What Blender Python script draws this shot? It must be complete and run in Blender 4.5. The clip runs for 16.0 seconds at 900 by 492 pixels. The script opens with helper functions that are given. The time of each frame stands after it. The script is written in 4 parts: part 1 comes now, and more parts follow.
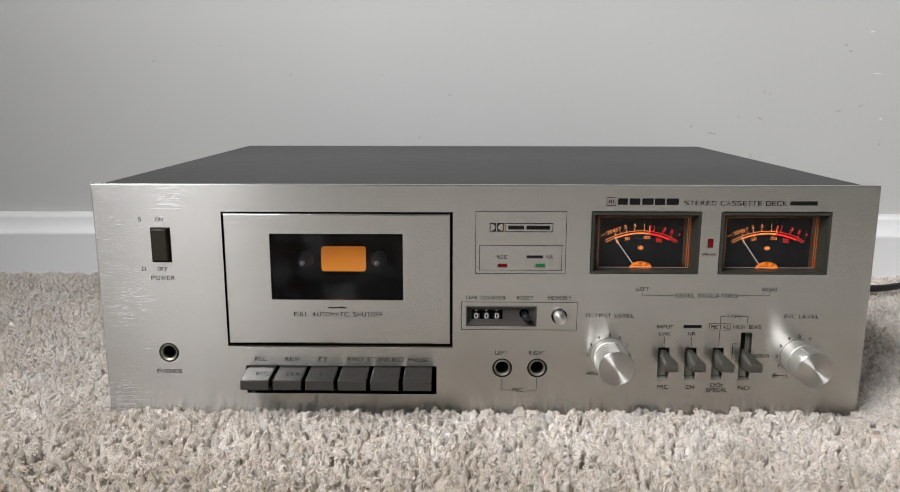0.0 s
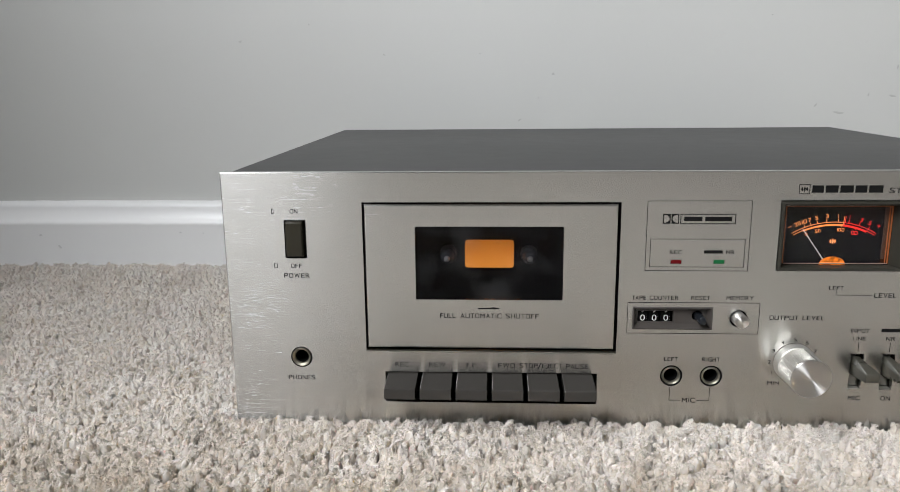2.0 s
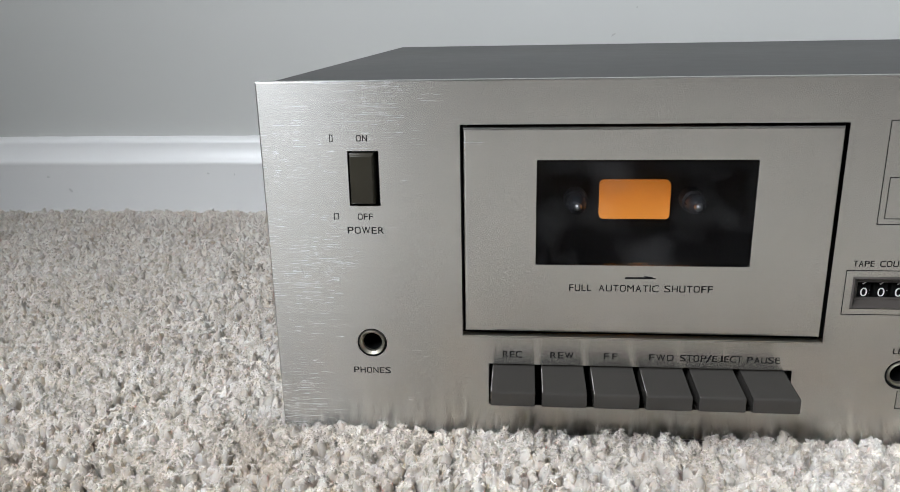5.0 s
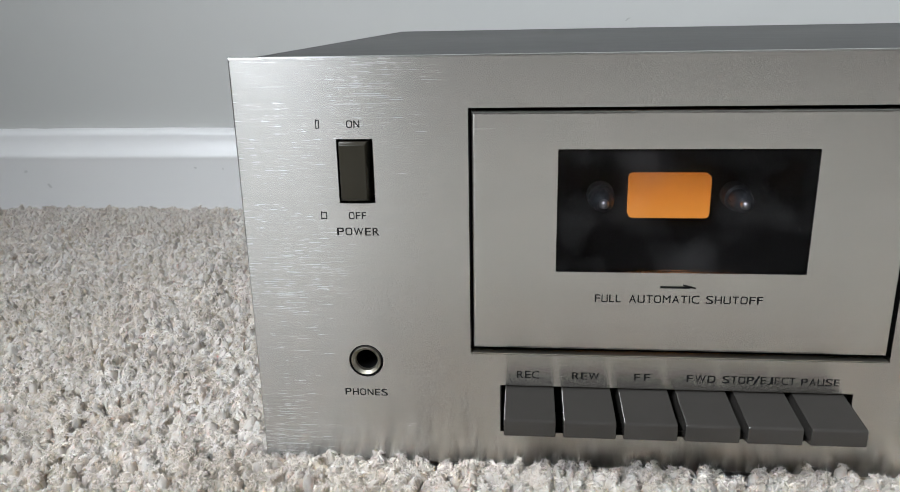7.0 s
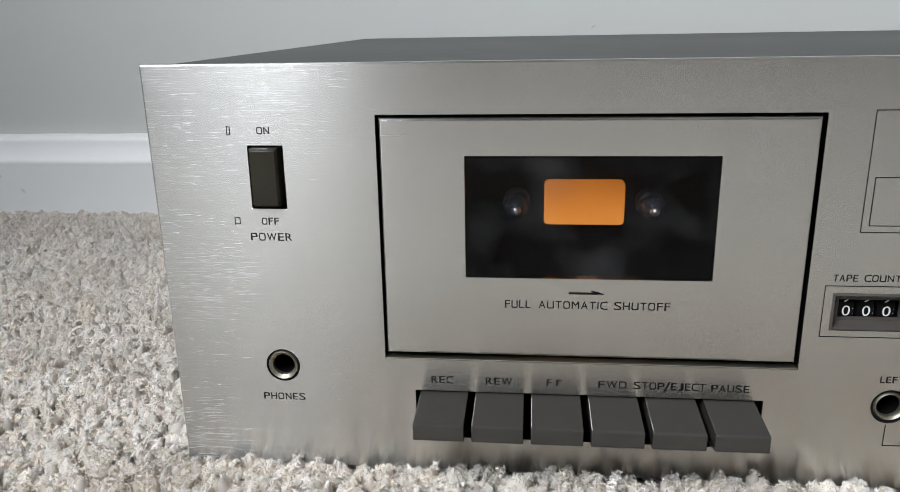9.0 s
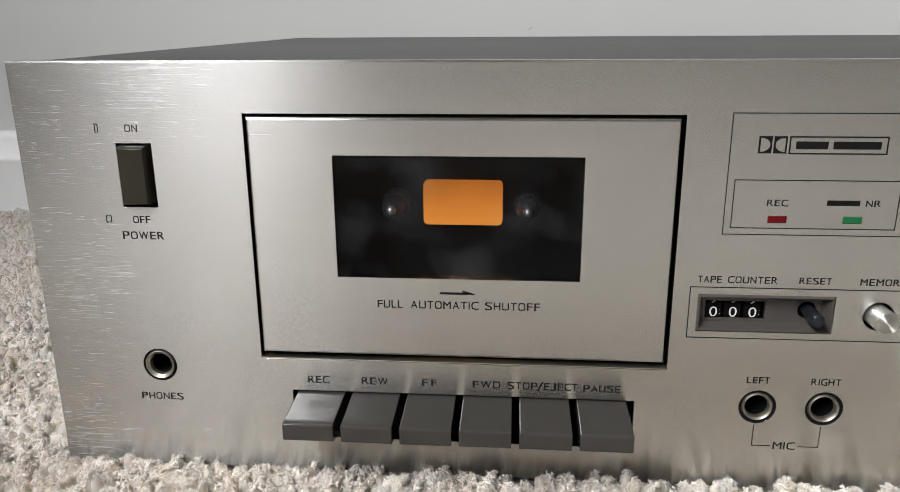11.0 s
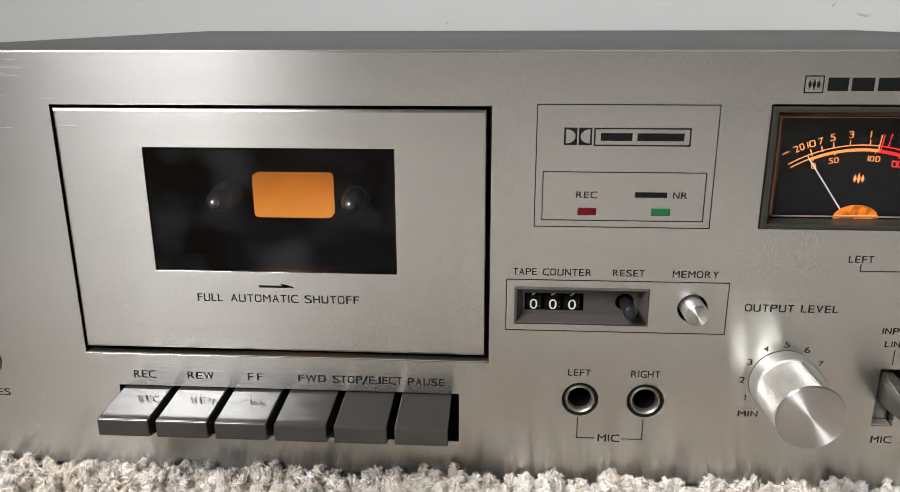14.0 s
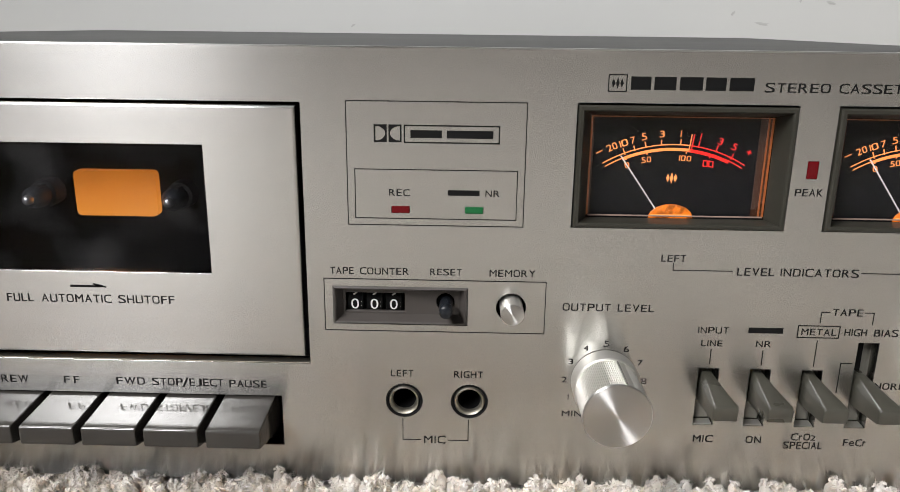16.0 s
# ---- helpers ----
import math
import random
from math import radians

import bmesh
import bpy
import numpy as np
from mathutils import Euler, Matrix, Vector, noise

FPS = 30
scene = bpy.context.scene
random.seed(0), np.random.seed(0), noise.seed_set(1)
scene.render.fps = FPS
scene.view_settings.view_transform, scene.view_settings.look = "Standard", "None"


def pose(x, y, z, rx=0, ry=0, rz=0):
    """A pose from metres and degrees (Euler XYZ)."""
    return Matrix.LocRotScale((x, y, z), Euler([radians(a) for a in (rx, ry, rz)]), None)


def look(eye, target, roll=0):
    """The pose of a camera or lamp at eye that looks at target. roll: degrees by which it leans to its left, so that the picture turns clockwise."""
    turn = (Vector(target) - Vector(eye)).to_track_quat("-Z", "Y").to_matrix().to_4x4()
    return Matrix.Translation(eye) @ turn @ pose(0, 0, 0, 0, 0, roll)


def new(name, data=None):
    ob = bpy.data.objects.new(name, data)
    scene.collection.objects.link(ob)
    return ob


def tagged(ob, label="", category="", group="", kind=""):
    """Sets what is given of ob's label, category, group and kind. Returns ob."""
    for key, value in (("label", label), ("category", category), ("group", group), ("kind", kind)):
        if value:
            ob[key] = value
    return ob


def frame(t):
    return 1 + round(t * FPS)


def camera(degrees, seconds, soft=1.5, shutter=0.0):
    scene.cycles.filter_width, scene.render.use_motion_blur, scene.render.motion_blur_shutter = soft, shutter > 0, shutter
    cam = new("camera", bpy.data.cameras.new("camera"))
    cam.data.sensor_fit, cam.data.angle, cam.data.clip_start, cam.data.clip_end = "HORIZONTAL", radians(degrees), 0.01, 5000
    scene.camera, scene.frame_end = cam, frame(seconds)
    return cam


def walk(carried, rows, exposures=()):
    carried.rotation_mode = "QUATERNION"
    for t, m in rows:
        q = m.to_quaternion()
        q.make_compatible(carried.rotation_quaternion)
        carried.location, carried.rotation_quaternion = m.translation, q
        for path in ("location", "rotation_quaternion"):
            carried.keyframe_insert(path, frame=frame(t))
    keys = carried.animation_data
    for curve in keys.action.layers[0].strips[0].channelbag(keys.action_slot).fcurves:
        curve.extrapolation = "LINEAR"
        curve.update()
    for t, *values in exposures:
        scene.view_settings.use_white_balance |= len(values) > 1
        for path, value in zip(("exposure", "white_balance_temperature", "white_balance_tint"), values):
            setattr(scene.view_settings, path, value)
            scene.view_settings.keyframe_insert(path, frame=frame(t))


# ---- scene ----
from mathutils.geometry import tessellate_polygon

cam = camera(60.82, 16.0, soft=0.8)
PATH = [
    (0, (-0.01202, -0.42472, 0.18310), (-0.04130, 1.53553, -0.21260), 0.06),
    (0.5, (-0.02841, -0.41853, 0.18343), (-0.07144, 1.53942, -0.22222), -0.21),
    (1, (-0.04733, -0.40923, 0.18315), (-0.10393, 1.54678, -0.23016), -0.24),
    (1.5, (-0.06613, -0.39671, 0.18327), (-0.15132, 1.55552, -0.24281), -0.37),
    (2, (-0.08038, -0.38161, 0.17912), (-0.19449, 1.56728, -0.25540), -0.59),
    (2.5, (-0.09323, -0.36125, 0.17771), (-0.23302, 1.58042, -0.28097), -0.87),
    (3, (-0.10180, -0.33983, 0.17613), (-0.26657, 1.59257, -0.31245), -1.10),
    (3.5, (-0.11197, -0.32074, 0.16932), (-0.28363, 1.60089, -0.35782), -1.18),
    (4, (-0.12045, -0.29803, 0.16428), (-0.30010, 1.61724, -0.38293), -1.18),
    (4.5, (-0.12315, -0.28199, 0.15832), (-0.31445, 1.62716, -0.40606), -1.11),
    (7, (-0.13055, -0.22961, 0.14412), (-0.32272, 1.67334, -0.44056), -1.14),
    (7.5, (-0.12908, -0.22911, 0.14461), (-0.32145, 1.67530, -0.43522), -1.21),
    (8, (-0.12222, -0.22844, 0.14474), (-0.31816, 1.67713, -0.43011), -1.24),
    (8.5, (-0.11455, -0.22855, 0.14403), (-0.30857, 1.67859, -0.42621), -1.16),
    (9, (-0.10057, -0.22869, 0.14406), (-0.30803, 1.67732, -0.42525), -1.06),
    (9.5, (-0.08557, -0.22829, 0.14427), (-0.29723, 1.67740, -0.42458), -0.95),
    (10, (-0.07689, -0.22750, 0.14382), (-0.26989, 1.68096, -0.42233), -0.73),
    (12.5, (-0.05075, -0.22259, 0.14256), (-0.19239, 1.68856, -0.42967), -0.19),
    (13, (-0.04272, -0.22174, 0.14087), (-0.17397, 1.68963, -0.43311), -0.10),
    (13.5, (-0.02831, -0.22097, 0.14120), (-0.16443, 1.68967, -0.43407), -0.17),
    (14, (-0.01419, -0.22057, 0.14137), (-0.14159, 1.69047, -0.43456), -0.17),
    (14.5, (-0.00409, -0.21999, 0.14055), (-0.09018, 1.69564, -0.42774), 0.11),
    (15, (0.00839, -0.21779, 0.13940), (-0.07426, 1.69811, -0.42849), 0.17),
    (15.5, (0.01886, -0.21731, 0.13712), (-0.03859, 1.70404, -0.41525), 0.49),
    (16, (0.03022, -0.21635, 0.13797), (-0.00850, 1.70454, -0.41762), 0.70),
]
walk(cam, [(t, look(eye, target, roll)) for t, eye, target, roll in PATH],
     exposures=[(0, -0.22, 6500, 10), (1.5, -0.16, 6450, 9), (3, -0.06, 6300, 8), (4.5, -0.045, 6200, 7.5), (7, -0.02, 6150, 7), (8.5, -0.02, 6150, 7), (10, -0.02, 6400, 8.5), (12.5, 0.05, 6550, 10), (16, 0.08, 6600, 10)])

# ---- world and large lights ----
world = bpy.data.worlds.new("sky")
scene.world = world
world.use_nodes = True
_sky = world.node_tree.nodes.new("ShaderNodeTexSky")
_sky.sky_type, _sky.sun_disc = "NISHITA", False
_sky.sun_elevation, _sky.sun_rotation = radians(38), radians(-120)
world.node_tree.links.new(_sky.outputs[0], world.node_tree.nodes["Background"].inputs[0])
world.node_tree.nodes["Background"].inputs[1].default_value = 0.1

# room shell, metres
WX, EX, SY, NY, TOP, BASE = -0.72, 2.6, -3.2, 0.374, 2.5, -0.012
WIN = (-1.60, -0.40, 0.84, 1.44)          # window in the west wall: y0, y1, z0, z1


def area_lamp(name, m, sx, sy, watts, colour):
    data = bpy.data.lights.new(name, "AREA")
    data.shape, data.size, data.size_y, data.energy, data.color = "RECTANGLE", sx, sy, watts, colour
    ob = new(name, data)
    ob.matrix_world = m
    return ob


# light of the sky, coming down through the window
area_lamp("window_light", look((WX - 0.06, (WIN[0] + WIN[1]) / 2, (WIN[2] + WIN[3]) / 2), (WX + 0.9, (WIN[0] + WIN[1]) / 2 + 0.1, (WIN[2] + WIN[3]) / 2 - 0.5)), 1.14, 0.54, 78, (0.98, 0.985, 1.015))

# ---- materials ----


def material(name, colour=(0.5, 0.5, 0.5), rough=0.5, metal=0.0, **extra):
    mat = bpy.data.materials.new(name)
    mat.use_nodes = True
    b = mat.node_tree.nodes["Principled BSDF"]
    b.inputs["Base Color"].default_value = (*colour, 1)
    b.inputs["Roughness"].default_value = rough
    b.inputs["Metallic"].default_value = metal
    for key, value in extra.items():
        b.inputs[key.replace("_", " ")].default_value = value
    return mat


class Nodes:
    """Short hand for wiring one material."""

    def __init__(self, mat):
        self.tree = mat.node_tree
        self.bsdf = self.tree.nodes["Principled BSDF"]

    def node(self, kind, **values):
        n = self.tree.nodes.new(kind)
        for key, value in values.items():
            n.inputs[key].default_value = value
        return n

    def link(self, a, b):
        self.tree.links.new(a, b)

    def coords(self, scale=(1, 1, 1), which="Object"):
        tc, mp = self.node("ShaderNodeTexCoord"), self.node("ShaderNodeMapping")
        mp.inputs["Scale"].default_value = scale
        self.link(tc.outputs[which], mp.inputs["Vector"])
        return mp.outputs["Vector"]

    def noise(self, vector, scale, detail=3.0, rough=0.55):
        n = self.node("ShaderNodeTexNoise", Scale=scale, Detail=detail, Roughness=rough)
        self.link(vector, n.inputs["Vector"])
        return n.outputs["Fac"]

    def ramp(self, fac, stops):
        r = self.node("ShaderNodeValToRGB")
        while len(r.color_ramp.elements) < len(stops):
            r.color_ramp.elements.new(0.5)
        for e, (at, c) in zip(r.color_ramp.elements, stops):
            e.position, e.color = at, (*c, 1) if len(c) == 3 else c
        self.link(fac, r.inputs["Fac"])
        return r.outputs["Color"]

    def span(self, fac, a, b, lo=0.0, hi=1.0):
        r = self.node("ShaderNodeMapRange")
        for key, value in zip(("From Min", "From Max", "To Min", "To Max"), (lo, hi, a, b)):
            r.inputs[key].default_value = value
        self.link(fac, r.inputs["Value"])
        return r.outputs["Result"]

    def mix(self, a, b, fac=0.5, kind="MULTIPLY"):
        m = self.node("ShaderNodeMix")
        m.data_type, m.blend_type = "RGBA", kind
        for key, value in ((0, fac), (6, a), (7, b)):
            if isinstance(value, (int, float)):
                m.inputs[key].default_value = value
            elif isinstance(value, tuple):
                m.inputs[key].default_value = (*value, 1)
            else:
                self.link(value, m.inputs[key])
        return m.outputs[2]

    def math(self, kind, a, b=0.0):
        m = self.node("ShaderNodeMath")
        m.operation = kind
        for i, value in enumerate((a, b)):
            if isinstance(value, (int, float)):
                m.inputs[i].default_value = value
            else:
                self.link(value, m.inputs[i])
        return m.outputs[0]

    def bump(self, height, strength, distance):
        n = self.node("ShaderNodeBump", Strength=strength, Distance=distance)
        self.link(height, n.inputs["Height"])
        self.link(n.outputs["Normal"], self.bsdf.inputs["Normal"])

    def set(self, key, socket):
        self.link(socket, self.bsdf.inputs[key])


def brushed(name, colour, rough, scratch, tangent=(0, 0, 1)):
    """Aluminium brushed along x, so that its highlights smear up and down."""
    mat = material(name, colour, rough, 1.0, Anisotropic=0.93)
    n = Nodes(mat)
    grain = n.noise(n.coords((14, 1, 3300)), 1.0, 4.0, 0.7)
    wide = n.noise(n.coords((3, 1, 220)), 1.0, 3.0)
    cloud = n.noise(n.coords((1, 1, 1)), 22.0, 3.0)
    # short bright scuffs thickest at the rubbed end; window glint painted into their tone
    dash = n.noise(n.coords((240, 1, 7500)), 1.0, 2.0, 0.5)
    zone = n.noise(n.coords((1, 1, 1)), 9.0, 2.0)
    rub = n.noise(n.coords((60, 1, 3800)), 1.0, 3.0, 0.6)
    line = n.noise(n.coords((7, 1, 1500)), 1.0, 3.0, 0.6)
    sep = n.node("ShaderNodeSeparateXYZ")
    n.link(n.coords(), sep.inputs[0])
    worn_glint = n.span(sep.outputs["X"], 0.6, 0.0, -0.205, -0.09)
    mask = n.math("MULTIPLY", n.span(dash, 0.0, 0.26, 0.54, 0.72), n.math("ADD", n.math("MULTIPLY", worn_glint, n.span(zone, 0.2, 1.0, 0.4, 0.6)), scratch))
    mask = n.math("ADD", mask, n.math("MULTIPLY", n.math("MULTIPLY", n.span(rub, 0.0, 0.34, 0.45, 0.72), worn_glint), n.span(zone, 0.3, 1.0, 0.35, 0.6)))
    tone = n.mix(n.ramp(grain, [(0.28, tuple(c * 0.96 for c in colour)), (0.72, tuple(min(1, c * 1.035) for c in colour))]),
                 n.ramp(wide, [(0.3, (0.97, 0.97, 0.97)), (0.7, (1, 1, 1))]), 1.0)
    tone = n.mix(tone, n.ramp(line, [(0.3, (0.93, 0.93, 0.93)), (0.7, (1, 1, 1))]), 1.0)
    tone = n.mix(tone, (0.86, 0.86, 0.86), mask, "MIX")
    n.set("Base Color", tone)
    n.set("Roughness", n.math("ADD", n.span(grain, rough - 0.03, rough + 0.03), n.math("ADD", n.span(cloud, -0.02, 0.03), n.math("MULTIPLY", mask, 0.2))))
    vec = n.node("ShaderNodeCombineXYZ", X=tangent[0], Y=tangent[1], Z=tangent[2])
    n.set("Tangent", vec.outputs[0])
    n.bump(grain, 0.06, 0.0002)
    return mat


def turned(name, colour, rough):
    """Aluminium turned on a lathe round the object's y axis: rays of light run out from the middle."""
    mat = material(name, colour, rough, 1.0, Anisotropic=0.93)
    n = Nodes(mat)
    tc = n.node("ShaderNodeTexCoord")
    flat = n.node("ShaderNodeVectorMath")
    flat.operation = "MULTIPLY"
    flat.inputs[1].default_value = (1, 0, 1)
    n.link(tc.outputs["Object"], flat.inputs[0])
    size = n.node("ShaderNodeVectorMath")
    size.operation = "LENGTH"
    n.link(flat.outputs[0], size.inputs[0])
    unit = n.node("ShaderNodeVectorMath")
    unit.operation = "NORMALIZE"
    n.link(flat.outputs[0], unit.inputs[0])
    n.set("Tangent", unit.outputs[0])
    w = n.node("ShaderNodeTexNoise", Scale=1.0, Detail=3.0)
    w.noise_dimensions = "1D"
    n.link(n.math("MULTIPLY", size.outputs["Value"], 6000.0), w.inputs["W"])
    n.set("Base Color", n.ramp(w.outputs["Fac"], [(0.3, tuple(c * 0.95 for c in colour)), (0.7, colour)]))
    n.set("Roughness", n.span(w.outputs["Fac"], rough - 0.04, rough + 0.06))
    return mat


def plastic(name, colour, rough, grain=900.0, bump=0.06, vary=0.12, gloss=0.5):
    mat = material(name, colour, rough, Specular_IOR_Level=gloss)
    n = Nodes(mat)
    c = n.coords()
    f, g = n.noise(c, grain, 3.0), n.noise(c, 60.0, 3.0)
    n.set("Base Color", n.ramp(g, [(0.3, tuple(k * (1 - vary) for k in colour)), (0.7, tuple(k * (1 + vary) for k in colour))]))
    n.set("Roughness", n.span(g, rough - vary * 0.4, rough + vary * 0.45, 0.3, 0.7))
    n.bump(f, bump, 0.0003)
    return mat


def glow(name, colour, strength, falloff=None):
    """Back-lit print or lamp window."""
    mat = material(name, tuple(c * 0.3 for c in colour), 0.4)
    n = Nodes(mat)
    n.bsdf.inputs["Emission Strength"].default_value = strength
    n.bsdf.inputs["Emission Color"].default_value = (*colour, 1)
    if strength < 1.4:
        mat.cycles.emission_sampling = "NONE"
    if falloff:
        f = n.noise(n.coords(), falloff, 1.0)
        n.set("Emission Color", n.ramp(f, [(0.36, tuple(c * 0.72 for c in colour)), (0.62, colour)] if falloff < 100 else [(0.40, tuple(c * 0.14 for c in colour)), (0.6, colour)]))
    return mat


def pane(name, tint, gloss_rough, haze=0.0):
    """Thin clear or smoked sheet: what passes is tinted, and it mirrors by Fresnel."""
    mat = bpy.data.materials.new(name)
    mat.use_nodes = True
    t = mat.node_tree
    t.nodes.remove(t.nodes["Principled BSDF"])
    clear, shine, fres, mixer = (t.nodes.new("ShaderNode" + k) for k in ("BsdfTransparent", "BsdfGlossy", "Fresnel", "MixShader"))
    clear.inputs[0].default_value = (*tint, 1)
    shine.inputs["Color"].default_value = (0.9, 0.9, 0.9, 1)
    shine.inputs["Roughness"].default_value = gloss_rough
    fres.inputs["IOR"].default_value = 1.16
    t.links.new(fres.outputs[0], mixer.inputs[0])
    t.links.new(clear.outputs[0], mixer.inputs[1])
    t.links.new(shine.outputs[0], mixer.inputs[2])
    last = mixer
    if haze:
        dust, more, ns, tc = (t.nodes.new("ShaderNode" + k) for k in ("BsdfDiffuse", "MixShader", "TexNoise", "TexCoord"))
        ramp = t.nodes.new("ShaderNodeMapRange")
        dust.inputs[0].default_value = (0.8, 0.8, 0.8, 1)
        ns.inputs["Scale"].default_value, ns.inputs["Detail"].default_value = 45.0, 5.0
        ramp.inputs["From Min"].default_value, ramp.inputs["From Max"].default_value, ramp.inputs["To Max"].default_value = 0.47, 0.8, haze
        t.links.new(tc.outputs["Object"], ns.inputs["Vector"])
        t.links.new(ns.outputs["Fac"], ramp.inputs["Value"])
        t.links.new(ramp.outputs[0], more.inputs[0])
        t.links.new(mixer.outputs[0], more.inputs[1])
        t.links.new(dust.outputs[0], more.inputs[2])
        last = more
    t.links.new(last.outputs[0], t.nodes["Material Output"].inputs[0])
    return mat


def wall_paint(name, colour, rough, stipple):
    mat = material(name, colour, rough)
    n = Nodes(mat)
    c = n.coords()
    broad, fine, roll = n.noise(c, 2.3, 3.0), n.noise(c, 420.0, 4.0), n.noise(c, 38.0, 4.0)
    n.set("Base Color", n.ramp(broad, [(0.3, tuple(k * 0.965 for k in colour)), (0.7, tuple(k * 1.02 for k in colour))]))
    n.set("Roughness", n.span(roll, rough - 0.06, rough + 0.08))
    n.bump(n.mix(fine, roll, 0.6, "MIX"), stipple, 0.0012)
    return mat


def carpet_yarn():
    mat = material("carpet yarn", (0.6, 0.55, 0.5), 0.6, Specular_IOR_Level=0.25)
    n = Nodes(mat)
    geo = n.node("ShaderNodeNewGeometry")
    c = n.coords()
    tuft = n.ramp(geo.outputs["Random Per Island"], [(0.0, (0.44, 0.421, 0.391)), (0.35, (0.505, 0.484, 0.454)), (1.0, (0.57, 0.549, 0.518))])
    fleck = n.ramp(n.noise(c, 260.0, 3.0, 0.6), [(0.34, (0.88, 0.845, 0.805)), (0.52, (1, 1, 1)), (0.7, (1.0, 1.0, 1.0))])
    patch = n.ramp(n.noise(c, 34.0, 4.0), [(0.32, (0.88, 0.855, 0.83)), (0.62, (1, 1, 1))])
    # browner and darker in front, paler along the wall and by the deck
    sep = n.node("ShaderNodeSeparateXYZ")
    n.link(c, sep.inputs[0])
    forward = n.span(n.math("ADD", sep.outputs["Y"], n.span(n.noise(c, 24.0, 4.0), -0.05, 0.05, 0.25, 0.75)), 1.0, 0.0, -0.075, -0.02)
    fore_tone = n.mix((1.0, 1.0, 1.0), (0.78, 0.745, 0.71), forward, "MIX")
    tone = n.mix(n.mix(n.mix(tuft, fleck, 1.0), patch, 1.0), fore_tone, 1.0)
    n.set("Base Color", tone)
    n.bsdf.inputs["Sheen Weight"].default_value = 0.2
    n.bump(n.noise(c, 2200.0, 3.0, 0.7), 0.25, 0.0004)
    # nylon yarn lets light soak through
    n.bsdf.subsurface_method = "BURLEY"
    n.bsdf.inputs["Subsurface Weight"].default_value = 1.0
    n.bsdf.inputs["Subsurface Radius"].default_value = (1.0, 0.85, 0.7)
    n.bsdf.inputs["Subsurface Scale"].default_value = 0.0033
    return mat


def carpet_floor():
    """Carpet beyond the built pile: the same colours, with relief alone."""
    mat = material("carpet ground", (0.6, 0.56, 0.52), 0.9)
    n = Nodes(mat)
    c = n.coords()
    v = n.node("ShaderNodeTexVoronoi", Scale=300.0)
    n.link(c, v.inputs["Vector"])
    n.set("Base Color", n.mix(n.ramp(v.outputs["Distance"], [(0.1, (0.74, 0.70, 0.65)), (0.75, (0.54, 0.50, 0.45))]), n.ramp(n.noise(c, 90.0, 4.0), [(0.35, (0.9, 0.88, 0.86)), (0.6, (1, 1, 1))]), 1.0))
    n.bump(v.outputs["Distance"], 1.0, -0.004)
    return mat


ALU = brushed("brushed aluminium", (0.567, 0.562, 0.541), 0.245, 0.03)
ALU_DOOR = brushed("brushed aluminium of the door", (0.577, 0.57, 0.548), 0.25, 0.012)
KNOB_FACE = turned("turned aluminium face", (0.6, 0.59, 0.57), 0.41)
KNOB_SIDE = material("satin aluminium", (0.66, 0.645, 0.605), 0.5, 1.0)
VINYL = plastic("charcoal painted steel", (0.027, 0.027, 0.0265), 0.5, 3000.0, 0.02, 0.03)
BUTTON = plastic("grey gloss plastic", (0.043, 0.040, 0.036), 0.10, 700.0, 0.0, vary=0.03, gloss=0.45)
SWITCH = plastic("dark olive plastic", (0.030, 0.027, 0.019), 0.34, gloss=0.2)
SLOT = plastic("grey slot plastic", (0.13, 0.125, 0.105), 0.4)
LEVER = plastic("olive grey plastic", (0.046, 0.044, 0.034), 0.30, 900.0, 0.01, gloss=0.9)
BEZEL = plastic("olive grey bezel plastic", (0.024, 0.023, 0.017), 0.42, gloss=0.4)
COUNTER = plastic("grey brown bezel plastic", (0.056, 0.049, 0.044), 0.42, 900.0, 0.03)
BLACK = plastic("matt black plastic", (0.004, 0.004, 0.004), 0.6, 900.0, 0.0, gloss=0.12)
METER_FACE = plastic("meter face black", (0.006, 0.006, 0.007), 0.5, 900.0, 0.0, gloss=0.15)
HUB = plastic("grey hub plastic", (0.035, 0.039, 0.045), 0.4)
STALK = plastic("blue black plastic", (0.010, 0.012, 0.015), 0.25, gloss=0.4)
INK = material("black print", (0.006, 0.006, 0.006), 0.6, Specular_IOR_Level=0.12)
NICKEL = material("dull nickel", (0.34, 0.32, 0.265), 0.5, 1.0)
CHROME = material("satin steel", (0.85, 0.85, 0.85), 0.4, 1.0)
RED_LENS = material("dark red lens", (0.10, 0.0015, 0.004), 0.25, Specular_IOR_Level=0.2)
GREEN_LENS = material("green lens", (0.010, 0.11, 0.035), 0.3, Specular_IOR_Level=0.2)
DIGIT = material("white print", (0.80, 0.80, 0.78), 0.5)
NEEDLE = material("white needle paint", (0.75, 0.72, 0.70), 0.5)
AMBER = glow("amber lamp window", (1.0, 0.33, 0.04), 1.55)


